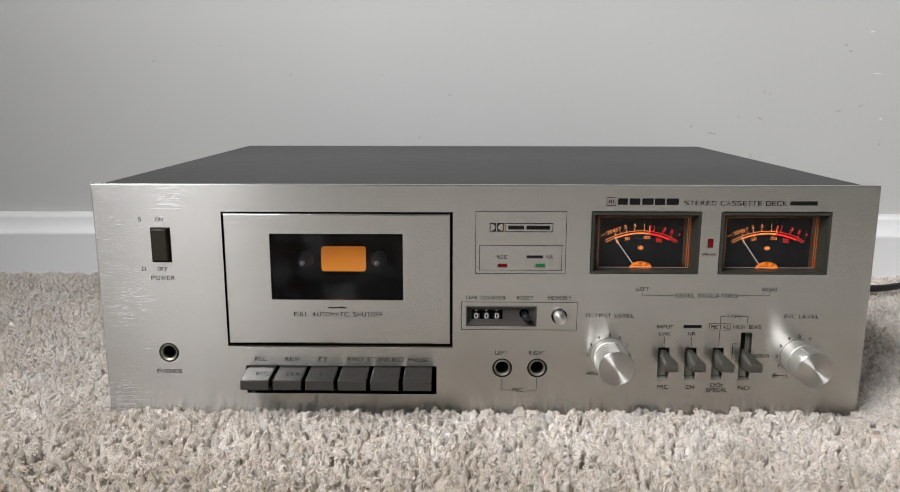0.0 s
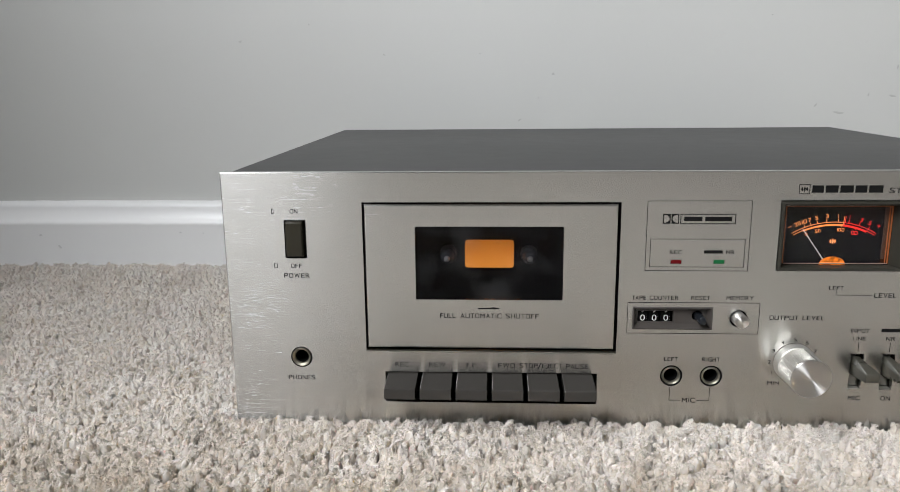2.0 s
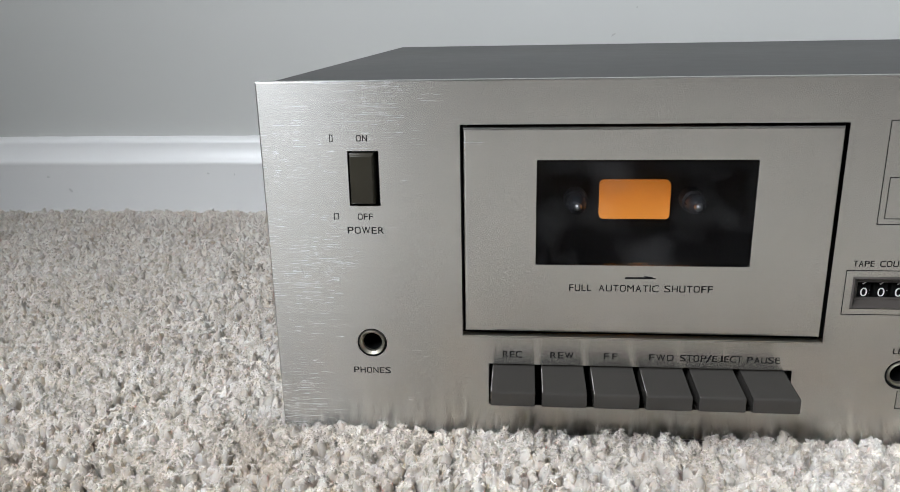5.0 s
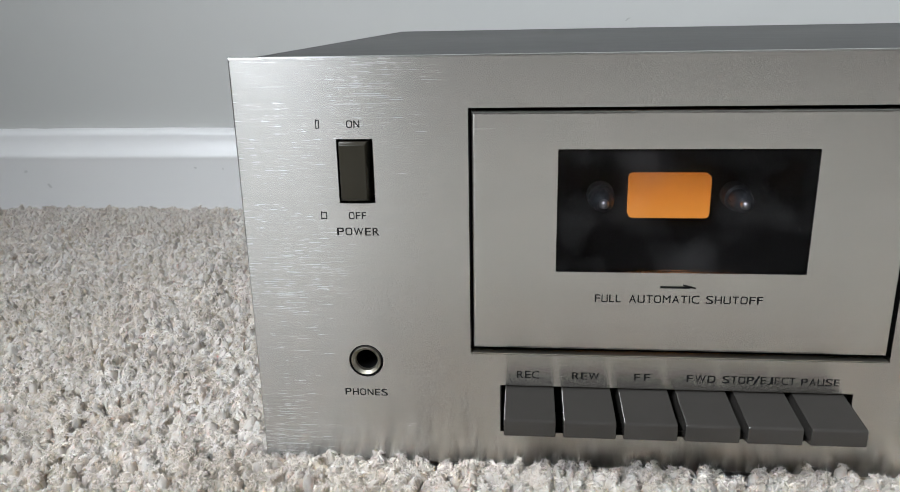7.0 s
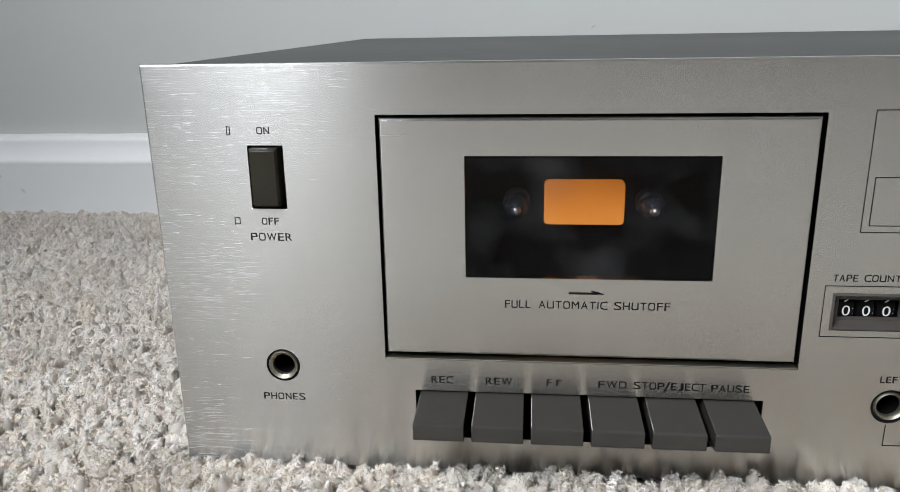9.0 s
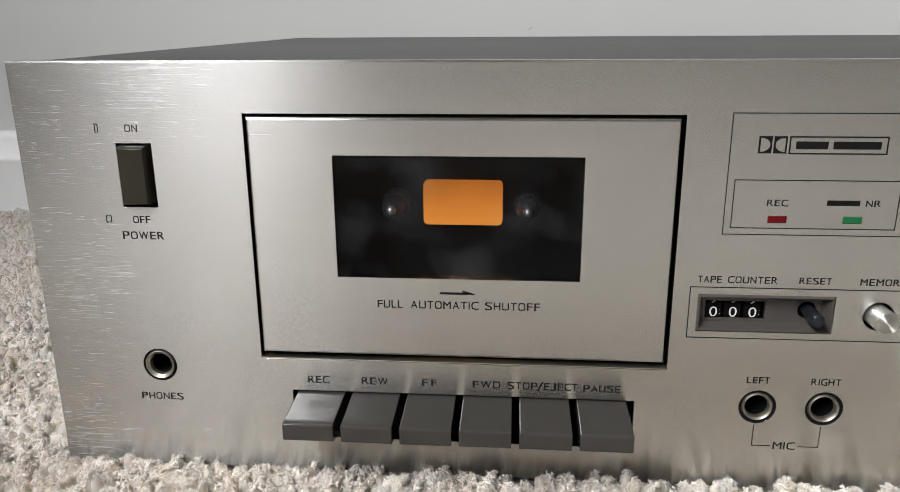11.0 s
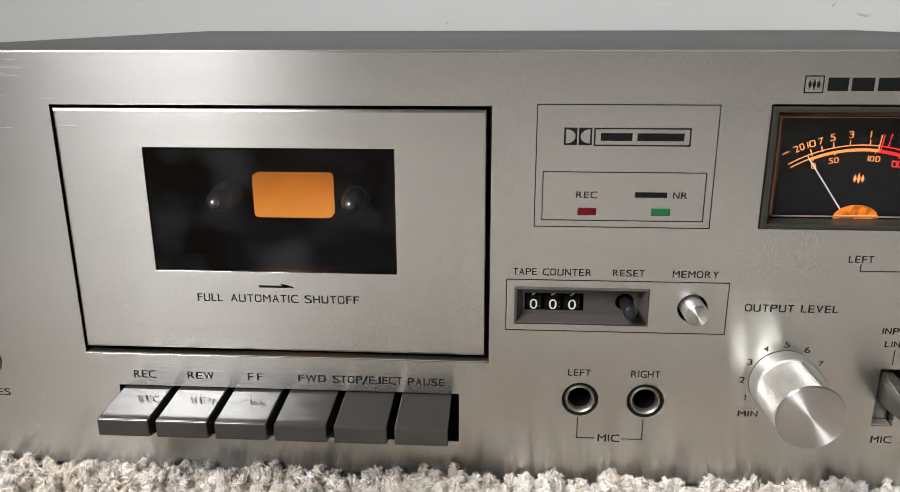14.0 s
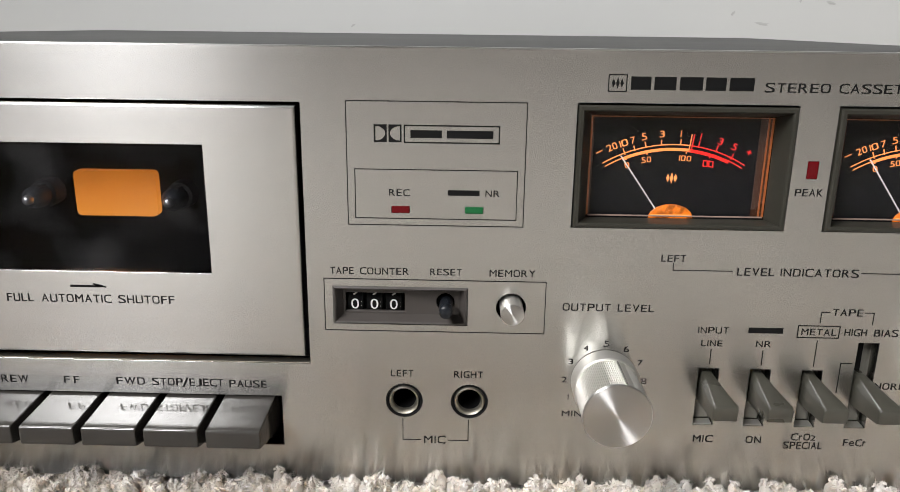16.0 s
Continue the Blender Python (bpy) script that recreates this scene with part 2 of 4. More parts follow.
def bulb_below(mat):
    """The lamp sits behind the lower half of its window: brighter there, dimmer at the top."""
    n = Nodes(mat)
    sep = n.node("ShaderNodeSeparateXYZ")
    n.link(n.coords(), sep.inputs[0])
    up = n.math("ADD", n.span(sep.outputs["Z"], 0.0, 1.0, 0.077, 0.092), n.span(n.noise(n.coords(), 60.0, 2.0), -0.2, 0.2))
    n.set("Emission Color", n.ramp(up, [(0.0, (1.0, 0.36, 0.05)), (0.45, (0.9, 0.29, 0.035)), (1.0, (0.58, 0.17, 0.015))]))


bulb_below(AMBER)
SCALE_ORANGE = glow("orange lit print", (1.0, 0.31, 0.085), 1.2)
SCALE_RED = glow("red lit print", (1.0, 0.03, 0.025), 1.0)
DOME = glow("amber lit dome", (1.0, 0.24, 0.014), 0.75, 420.0)
RIM = material("pinkish clear lens rim", (0.30, 0.21, 0.17), 0.3)
LENS_SIDE = plastic("dim amber lens side", (0.055, 0.022, 0.012), 0.3)
EDGE = glow("orange lit lens edge", (1.0, 0.28, 0.07), 0.045)
SMOKED = pane("smoked pane", (0.62, 0.62, 0.64), 0.03, 0.022)
CLEAR = pane("clear pane", (0.96, 0.96, 0.96), 0.02)
WALL = wall_paint("pale grey wall paint", (0.565, 0.568, 0.545), 0.5, 0.06)
TRIM = wall_paint("white gloss trim paint", (0.88, 0.88, 0.87), 0.3, 0.015)
CEIL = wall_paint("ceiling paint", (0.5, 0.49, 0.47), 0.8, 0.2)
# unseen walls, kept dark so the panel mirrors a dim room
UNSEEN_WALL = wall_paint("dark unseen wall paint", (0.08, 0.074, 0.068), 0.6, 0.10)
SCUFF = material("grey scuff", (0.46, 0.46, 0.44), 0.6)
CHIP = material("bare filler in a chip", (0.78, 0.78, 0.76), 0.6)
SMUDGE = material("faint smudge", (0.72, 0.72, 0.71), 0.5)
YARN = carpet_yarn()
FLOOR = carpet_floor()
RUBBER = plastic("black rubber", (0.012, 0.012, 0.012), 0.5)

# ---- mesh helpers; sizes of the deck are in millimetres ----
MM = 0.001


def mesh_of(name, verts, faces, smooth=None):
    me = bpy.data.meshes.new(name)
    me.from_pydata(verts, [], faces)
    me.update()
    if smooth:
        me.polygons.foreach_set("use_smooth", [True] * len(me.polygons))
        me.set_sharp_from_angle(angle=radians(smooth))
    return me


def part(name, shape, mat, parent=None, label="", at=(0, 0, 0), smooth=None):
    """Links a bmesh or a mesh as ONE object under a thing or a part; at: millimetres from the parent."""
    if isinstance(shape, bmesh.types.BMesh):
        me = bpy.data.meshes.new(name)
        bmesh.ops.recalc_face_normals(shape, faces=shape.faces)
        shape.to_mesh(me)
        shape.free()
        if smooth:
            me.polygons.foreach_set("use_smooth", [True] * len(me.polygons))
            me.set_sharp_from_angle(angle=radians(smooth))
    else:
        me = shape
    if mat and not me.materials:
        me.materials.append(mat)
    ob = new(name, me)
    ob.parent = parent
    ob.location = [c * MM for c in at]
    return tagged(ob, label) if label else ob


def box(bm, x0, x1, y0, y1, z0, z1, bevel=0.0, segments=2):
    made = bmesh.ops.create_cube(bm, size=1.0, matrix=Matrix.Translation(Vector(((x0 + x1) / 2, (y0 + y1) / 2, (z0 + z1) / 2)) * MM)
                                 @ Matrix.Diagonal(((x1 - x0) * MM, (y1 - y0) * MM, (z1 - z0) * MM, 1)))
    if bevel:
        edges = list({e for v in made["verts"] for e in v.link_edges})
        bmesh.ops.bevel(bm, geom=edges, offset=bevel * MM, segments=segments, affect="EDGES", profile=0.5)
    return bm


def cube(*size, bevel=0.0, segments=2):
    return box(bmesh.new(), *size, bevel=bevel, segments=segments)


def hull(sections, bevel=0.0):
    """A solid through rectangles (y, x0, x1, z0, z1), front to back."""
    bm = bmesh.new()
    rings = [[bm.verts.new(Vector(p) * MM) for p in ((x0, y, z0), (x1, y, z0), (x1, y, z1), (x0, y, z1))] for y, x0, x1, z0, z1 in sections]
    for a, b in zip(rings, rings[1:]):
        for i in range(4):
            bm.faces.new((a[i], a[(i + 1) % 4], b[(i + 1) % 4], b[i]))
    bm.faces.new(rings[0])
    bm.faces.new(rings[-1][::-1])
    bmesh.ops.recalc_face_normals(bm, faces=bm.faces)
    if bevel:
        bmesh.ops.bevel(bm, geom=list(bm.edges), offset=bevel * MM, segments=2, affect="EDGES", profile=0.5)
    return bm


def tray(x0, x1, y0, y1, z0, z1, w):
    """An open-fronted box in one piece: walls of the thickness w from y0 back to a floor at y1."""
    bm = bmesh.new()
    loops = [(grown(rect(x0, x1, z0, z1), w), y1 + w), (grown(rect(x0, x1, z0, z1), w), y0), (rect(x0, x1, z0, z1), y0), (rect(x0, x1, z0, z1), y1)]
    rows = [[bm.verts.new((x * MM, y * MM, z * MM)) for x, z in loop] for loop, y in loops]
    for a, b in zip(rows, rows[1:]):
        for i in range(4):
            bm.faces.new((a[i], a[(i + 1) % 4], b[(i + 1) % 4], b[i]))
    bm.faces.new(rows[0][::-1])
    bm.faces.new(rows[-1])
    return bm


def lathe(profile, sides=48, ribs=0, depth=0.0, rib_span=(0, 0), hollow=False):
    """Turned round the y axis: profile rows (radius, y). ribs: knurling on the rows whose y lies in rib_span."""
    verts, faces = [], []
    for r, y in profile:
        for k in range(sides):
            a = 2 * math.pi * k / sides
            q = r
            if ribs and rib_span[0] <= y <= rib_span[1]:
                q = r - depth * (k % 2)
            verts.append((q * math.cos(a) * MM, y * MM, q * math.sin(a) * MM))
    for i in range(len(profile) - 1):
        for k in range(sides):
            m = (k + 1) % sides
            faces.append((i * sides + k, i * sides + m, (i + 1) * sides + m, (i + 1) * sides + k))
    if profile[0][0] > 0 and not hollow:
        faces.append(tuple(range(sides))[::-1])
    if profile[-1][0] > 0:
        faces.append(tuple(range((len(profile) - 1) * sides, len(profile) * sides)))
    bm = bmesh.new()
    vs = [bm.verts.new(v) for v in verts]
    for f in faces:
        bm.faces.new([vs[i] for i in f])
    bmesh.ops.remove_doubles(bm, verts=bm.verts, dist=1e-7)
    return bm


def ring_shape(profile, sides=48):
    """A closed section (radius, y) swept round the y axis."""
    bm = bmesh.new()
    rows = [[bm.verts.new((r * math.cos(2 * math.pi * k / sides) * MM, y * MM, r * math.sin(2 * math.pi * k / sides) * MM)) for k in range(sides)] for r, y in profile]
    for a, b in zip(rows, rows[1:] + rows[:1]):
        for k in range(sides):
            m = (k + 1) % sides
            bm.faces.new((a[k], a[m], b[m], b[k]))
    return bm


def rect(x0, x1, z0, z1):
    return [(x0, z0), (x1, z0), (x1, z1), (x0, z1)]


def disc(x, z, r, n=32):
    return [(x + r * math.cos(2 * math.pi * k / n), z + r * math.sin(2 * math.pi * k / n)) for k in range(n)]


def grown(loop, d):
    """A convex loop moved outwards by d (inwards where d is negative)."""
    n, out = len(loop), []
    for i in range(n):
        (ax, az), (bx, bz), (cx, cz) = loop[i - 1], loop[i], loop[(i + 1) % n]
        u, v = Vector((bz - az, ax - bx)).normalized(), Vector((cz - bz, bx - cx)).normalized()
        m = (u + v) / (1 + u.dot(v))
        out.append((bx + m.x * d, bz + m.y * d))
    return out


def plate(outer, holes, y0, y1, bevel=0.4, hole_bevel=0.12, steps=1):
    """A sheet with real openings; its front edges are broken by a small bevel, rounded in so many steps."""
    from_loops = [[Vector((x, z, 0)) for x, z in grown(outer, -bevel)]] + [[Vector((x, z, 0)) for x, z in grown(h, hole_bevel)] for h in holes]
    flat = [p for loop in from_loops for p in loop]
    import_tris = tessellate_polygon(from_loops)
    back_loops = [outer] + holes
    verts = [(p.x * MM, y0 * MM, p.y * MM) for p in flat]
    n = len(verts)
    cut = [bevel] + [hole_bevel] * len(holes)
    mid = []
    for k in range(1, steps + 1):
        a = math.pi / 2 * k / steps
        for loop, b, sign in zip(back_loops, cut, [-1] + [1] * len(holes)):
            mid += [(x * MM, (y0 + b * (1 - math.cos(a))) * MM, z * MM) for x, z in grown(loop, sign * b * (1 - math.sin(a)))]
    back = [(x * MM, y1 * MM, z * MM) for loop in back_loops for x, z in loop]
    verts += mid + back
    faces = [tuple(t) for t in import_tris] + [tuple(i + (steps + 1) * n for i in t) for t in import_tris]
    start = 0
    for loop in back_loops:
        k = len(loop)
        for i in range(k):
            a, b = start + i, start + (i + 1) % k
            faces += [(r * n + a, r * n + b, r * n + n + b, r * n + n + a) for r in range(steps + 1)]
        start += k
    bm = bmesh.new()
    vs = [bm.verts.new(v) for v in verts]
    for f in faces:
        bm.faces.new([vs[i] for i in f])
    return bm


def frame_ring(outer, inner, y_out, y_in, face, back):
    """A bezel: flat rim of the width face at y_out, then walls that slope in to the inner opening at y_in."""
    loops = [(outer, back), (outer, y_out + 0.5), (grown(outer, -0.5), y_out), (grown(outer, -face), y_out), (grown(outer, -face - 0.25), y_out + 0.25), (inner, y_in)]
    bm = bmesh.new()
    rows = [[bm.verts.new((x * MM, y * MM, z * MM)) for x, z in loop] for loop, y in loops]
    for a, b in zip(rows, rows[1:]):
        for i in range(4):
            bm.faces.new((a[i], a[(i + 1) % 4], b[(i + 1) % 4], b[i]))
    return bm


# printed lettering: the built-in font, its round letters squared off and all of them set wide, as on the panel
_glyphs = {}
WIDE = {"I": 0.15, "1": 0.2, "/": 0.55, "E": 0.86, "F": 0.82, "L": 0.8, "T": 0.88, "J": 0.82, "M": 1.12, "W": 1.4, "r": 0.5, "e": 0.85, "K": 0.95, "A": 1.0}


def squared(u, v, power):
    """A point of the unit disc pushed out towards the corners of its square."""
    r = math.hypot(u, v)
    if r < 1e-6:
        return u, v
    k = (abs(u / r) ** power + abs(v / r) ** power) ** (-1 / power)
    return u * k, v * k


def glyph(ch, square):
    """One letter as points in the box -1 to 1 and faces."""
    if (ch, square) not in _glyphs:
        cu = bpy.data.curves.new("text", "FONT")
        cu.body, cu.resolution_u = ch, 5
        ob = new("text", cu)
        me = bpy.data.meshes.new_from_object(ob)
        co = np.array([v.co[:2] for v in me.vertices])
        faces = [tuple(p.vertices) for p in me.polygons]
        bpy.data.objects.remove(ob)
        bpy.data.meshes.remove(me)
        bpy.data.curves.remove(cu)
        low, high = co.min(0), co.max(0)
        co = (co - low) / (high - low) * 2 - 1
        if ch == "M":
            # upright legs
            head = np.abs(co[co[:, 1] > 0.9, 0]).max()
            co[:, 0] /= head + (1 - head) * (1 - co[:, 1]) / 2
        out = []
        for u, v in co:
            if not square:
                pass
            elif ch in "OCGQ0S689" or (ch == "D" and u > 0) or (ch in "UJ5" and v < 0) or (ch == "2" and v > 0):
                u, v = squared(u, v, 2.9 if ch == "S" else 4.2)
            elif ch in "PRB3" and u > 0:
                upper = v > (-0.08 if ch in "PR" else 0.04)
                if upper or ch in "B3":
                    mid = 0.5 if upper else -0.48
                    a, b = squared(u, (v - mid) / 0.5, 4.2)
                    u, v = a, mid + b * 0.5
            out.append((u, v))
        _glyphs[ch, square] = (out, faces)
    return _glyphs[ch, square]


def lettering(body, x0, x1, z0, z1, parent, mat=None, y=-0.06, turn=0.0, name="lettering", label="", spread=0.010, square=True):
    """A printed word that fills the given box on the panel."""
    cx, cz, w, h = (x0 + x1) / 2, (z0 + z1) / 2, x1 - x0, z1 - z0
    c, s = math.cos(radians(turn)), math.sin(radians(turn))
    wide = [WIDE.get(ch, 0.98) for ch in body]
    gap = 0.27
    unit = w / (sum(wide) + gap * (len(body) - 1))
    verts, faces, left = [], [], -w / 2
    # ink spread: each letter laid twice, a hair apart
    d = min(0.04, h * spread)
    for ch, k in zip(body, wide):
        points, polys = glyph(ch, square)
        size = h if ch.isupper() or not ch.isalpha() else h * 0.74
        for shift, lift in ((-d, 0.0), (d, 0.005)):
            n = len(verts)
            for u, v in points:
                a, b = left + (u + 1) / 2 * k * unit + shift, (v + 1) / 2 * size - h / 2
                verts.append(((cx + a * c - b * s) * MM, (y - lift) * MM, (cz + a * s + b * c) * MM))
            faces += [tuple(i + n for i in f) for f in polys]
        left += (k + gap) * unit
    return part(name, mesh_of(name, verts, faces), mat or INK, parent, label)


def strokes(pieces, parent, mat=None, y=-0.05, name="printed_line", label=""):
    """Printed lines: pieces (x0, z0, x1, z1, width) joined into one figure."""
    verts, faces = [], []
    for x0, z0, x1, z1, w in pieces:
        d = Vector((x1 - x0, z1 - z0)).normalized() * w / 2
        for px, pz in ((x0 - d.x - d.y, z0 - d.y + d.x), (x0 - d.x + d.y, z0 - d.y - d.x), (x1 + d.x + d.y, z1 + d.y - d.x), (x1 + d.x - d.y, z1 + d.y + d.x)):
            verts.append((px * MM, y * MM, pz * MM))
        faces.append(tuple(range(len(verts) - 4, len(verts))))
    return part(name, mesh_of(name, verts, faces), mat or INK, parent, label)


def outline(x0, x1, z0, z1, parent, w=0.28, name="printed_frame"):
    return strokes([(x0, z0, x1, z0, w), (x1, z0, x1, z1, w), (x1, z1, x0, z1, w), (x0, z1, x0, z0, w)], parent, name=name)


def bars(spans, z0, z1, parent, name="printed_bar"):
    """Plain bars in place of a maker's word."""
    return strokes([(a + (z1 - z0) / 2, (z0 + z1) / 2, b - (z1 - z0) / 2, (z0 + z1) / 2, z1 - z0) if b - a > z1 - z0 else ((a + b) / 2, z0 + (b - a) / 2, (a + b) / 2, z1 - (b - a) / 2, b - a) for a, b in spans], parent, name=name)


# ---- the room ----
def shell(name, size, mat, label, category):
    bm = bmesh.new()
    x0, x1, y0, y1, z0, z1 = (s * 1000 for s in size)
    box(bm, x0, x1, y0, y1, z0, z1)
    return tagged(part(name, bm, mat), label, category, kind="structure")


shell("floor", (WX - 0.2, EX + 0.2, SY - 0.2, NY + 0.2, BASE - 0.03, BASE), FLOOR, "beige carpet backing under the pile", "floor")
shell("ceiling", (WX - 0.2, EX + 0.2, SY - 0.2, NY + 0.2, TOP, TOP + 0.1), CEIL, "plain painted ceiling", "ceiling")
wall_north = shell("wall_north", (WX - 0.12, EX + 0.12, NY, NY + 0.12, BASE, TOP), WALL, "pale grey painted wall with small scuffs", "wall")
shell("wall_south", (WX - 0.12, EX + 0.12, SY - 0.12, SY, BASE, TOP), UNSEEN_WALL, "unseen dark wall", "wall")
shell("wall_east", (EX, EX + 0.12, SY, NY, BASE, TOP), UNSEEN_WALL, "unseen dark wall", "wall")


def west_wall():
    """Wall with a window opening through it."""
    y0, y1, z0, z1 = (c * 1000 for c in WIN)
    bm = bmesh.new()
    x0, x1 = WX * 1000 - 120, WX * 1000
    box(bm, x0, x1, SY * 1000, y0, BASE * 1000, TOP * 1000)
    box(bm, x0, x1, y1, NY * 1000, BASE * 1000, TOP * 1000)
    box(bm, x0, x1, y0, y1, BASE * 1000, z0)
    box(bm, x0, x1, y0, y1, z1, TOP * 1000)
    tagged(part("wall_west", bm, UNSEEN_WALL), "unseen dark wall with a window opening", "wall", kind="structure")
    win = cube(x0 + 30, x0 + 80, y0, y0 + 50, z0, z1, bevel=3)
    box(win, x0 + 30, x0 + 80, y1 - 50, y1, z0, z1, 3)
    box(win, x0 + 30, x0 + 80, y0 + 50, y1 - 50, z0, z0 + 50, 3)
    box(win, x0 + 30, x0 + 80, y0 + 50, y1 - 50, z1 - 50, z1, 3)
    tagged(part("window_1", win, TRIM), "white painted window frame", "window", kind="structure")


west_wall()


def skirting():
    """Moulded skirting: flat board, a bead, a hollow that leans back and a caulked top edge."""
    prof = [(358.2, -12), (358.2, 33.2), (358.0, 34.0), (357.7, 35.2), (357.7, 36.6), (358.2, 37.8), (359.2, 39.0), (360.6, 41.0), (362.2, 44.0),
            (363.4, 47.5), (364.2, 50.5), (364.2, 52.2), (364.6, 53.8), (365.8, 55.4), (368.2, 56.6), (373.9, 57.6)]
    xs = np.concatenate([[WX * 1000], np.arange(-700, 700, 9.0), [EX * 1000]])
    verts, faces = [], []
    for x in xs:
        wob = noise.noise(Vector((x * 0.02, 3.1, 0))) * 0.35 + noise.noise(Vector((x * 0.075, 9.4, 0))) * 0.3
        low = noise.noise(Vector((x * 0.03, 5.7, 0))) * 0.25
        for i, (y, z) in enumerate(prof):
            verts.append((x * MM, (y + (0.3 * wob if i > 10 else 0)) * MM, (z + (wob if i > 11 else low if i > 1 else 0)) * MM))
    k = len(prof)
    for i in range(len(xs) - 1):
        for j in range(k - 1):
            faces.append((i * k + j, (i + 1) * k + j, (i + 1) * k + j + 1, i * k + j + 1))
    tagged(part("baseboard", mesh_of("baseboard", verts, faces, smooth=38), TRIM), "white painted moulded skirting board along the wall", "baseboard", kind="structure")


skirting()


def scuff(x, z, size, stretch, slant, seed, mat, y=NY - 0.0002):
    """A small irregular mark on the paint."""
    rng = random.Random(seed)
    n, verts = 11, [(x, y - 0.0003, z)]
    turn = radians(slant)
    for k in range(n):
        a = 2 * math.pi * k / n
        r = size * rng.uniform(0.45, 1.0) / 2
        u, v = r * stretch * math.cos(a), r * math.sin(a)
        verts.append((x + u * math.cos(turn) - v * math.sin(turn), y, z + u * math.sin(turn) + v * math.cos(turn)))
    part("scuff", mesh_of("scuff", verts, [(0, k + 1, (k + 1) % n + 1) for k in range(n)], smooth=80), mat, wall_north)


for i, (x, z, size, stretch, slant) in enumerate([
        (-0.326, 0.213, 0.003, 1.5, 20), (-0.258, 0.228, 0.002, 1.2, 0), (-0.186, 0.199, 0.0025, 1.4, -20), (-0.094, 0.199, 0.002, 1.0, 0), (-0.0245, 0.1795, 0.0033, 1.4, 0),
        (-0.038, 0.157, 0.002, 1.2, 60), (-0.0555, 0.1363, 0.002, 2.6, 30), (0.264, 0.205, 0.0017, 1.0, 0), (0.295, 0.183, 0.0018, 3.6, 80), (0.301, 0.181, 0.0018, 3.4, 85),
        (0.373, 0.229, 0.0045, 1.3, 30), (0.378, 0.223, 0.0028, 2.2, 10), (0.372, 0.164, 0.0026, 3.4, 3), (0.394, 0.169, 0.0022, 3.2, 22), (0.223, 0.148, 0.0025, 2.0, 60),
        (0.245, 0.141, 0.0025, 5.5, -5), (0.293, 0.156, 0.003, 2.6, -10), (0.271, 0.158, 0.002, 2.4, 80), (0.416, 0.130, 0.0025, 2.0, 80), (0.369, 0.102, 0.002, 2.0, 10),
        (0.286, 0.119, 0.002, 3.4, 80), (0.177, 0.231, 0.002, 1.2, 0)]):
    scuff(x, z, size, stretch, slant, 40 + i, SCUFF)
for i, (x, z, size, stretch, slant) in enumerate([(0.398, 0.242, 0.0024, 2.6, 10), (0.408, 0.201, 0.0018, 6.0, 4), (0.415, 0.156, 0.0024, 1.6, -20)]):
    scuff(x, z, size, stretch, slant, 70 + i, CHIP)
for i, (x, z, size, stretch, slant) in enumerate([(-0.541, 0.0245, 0.0025, 2.0, 20), (-0.522, 0.0125, 0.003, 2.4, -50), (-0.395, 0.0275, 0.002, 1.8, 0), (-0.372, 0.0268, 0.002, 1.6, 80)]):
    scuff(x, z, size, stretch, slant, 80 + i, SMUDGE, y=0.3581)

# ---- the cassette deck ----
deck = tagged(new("cassette_deck"), "silver vintage stereo cassette deck with dark steel cover on carpet", "cassette deck")

METERS, SLOT_X = (61.1, 133.3), (102.3, 117.9, 133.6, 149.2)
JACKS = ((-182.6, 33.2), (12.15, 24.95), (32.5, 25.0))
openings = [rect(-147.6, -16.8, 36.7, 116.6), rect(-188.2, -176.9, 87.3, 107.4), rect(-137.9, -26.2, 8.4, 25.6), rect(-9.2, 31.4, 50.3, 62.4)]
openings += [rect(m - 0.2, m + 61.1, 81.6, 117.5) for m in METERS]
openings += [rect(x, x + 6.3, 18.7, 47.3 if i == 3 else 38.0) for i, x in enumerate(SLOT_X)]
openings += [rect(8.7, 14.1, 85.1, 87.2), rect(30.0, 35.4, 85.2, 87.3), rect(126.5, 129.6, 97.0, 102.1)]
openings += [disc(x, z, 5.75) for x, z in JACKS] + [disc(44.4, 56.4, 4.5)]
panel = part("front_panel", plate(rect(-220, 220, -4.6, 132), openings, 0, 4, 0.45, 0.04), ALU, deck, "brushed aluminium front panel with black print")


def cover():
    """Folded sheet-steel cover, behind the panel, and its base tray."""
    bm = bmesh.new()
    box(bm, -217.0, 214.5, 4.2, 317, 4, 131.5, 0.9, 3)
    for f in [f for f in bm.faces if f.calc_center_median().y < 0.0044]:
        bm.faces.remove(f)
    part("cover", bm, VINYL, deck, "charcoal painted steel cover", smooth=40)
    part("base_tray", cube(-210, 210, 6, 300, -3, 3.8, bevel=0.6), VINYL, deck)
    foot = lathe([(11, -11.9), (12.5, -10), (13, -3.2)], 24)
    me = None
    for x, y in ((-185, 30), (185, 30), (-185, 272), (185, 272)):
        ob = part("foot", foot if me is None else me, RUBBER, deck, "black rubber foot", at=(x, y, 0), smooth=40)
        # the feet stand upright: turned from the y axis to the z axis
        if me is None:
            me = ob.data
            me.transform(Matrix.Rotation(radians(90), 4, "X"))


cover()


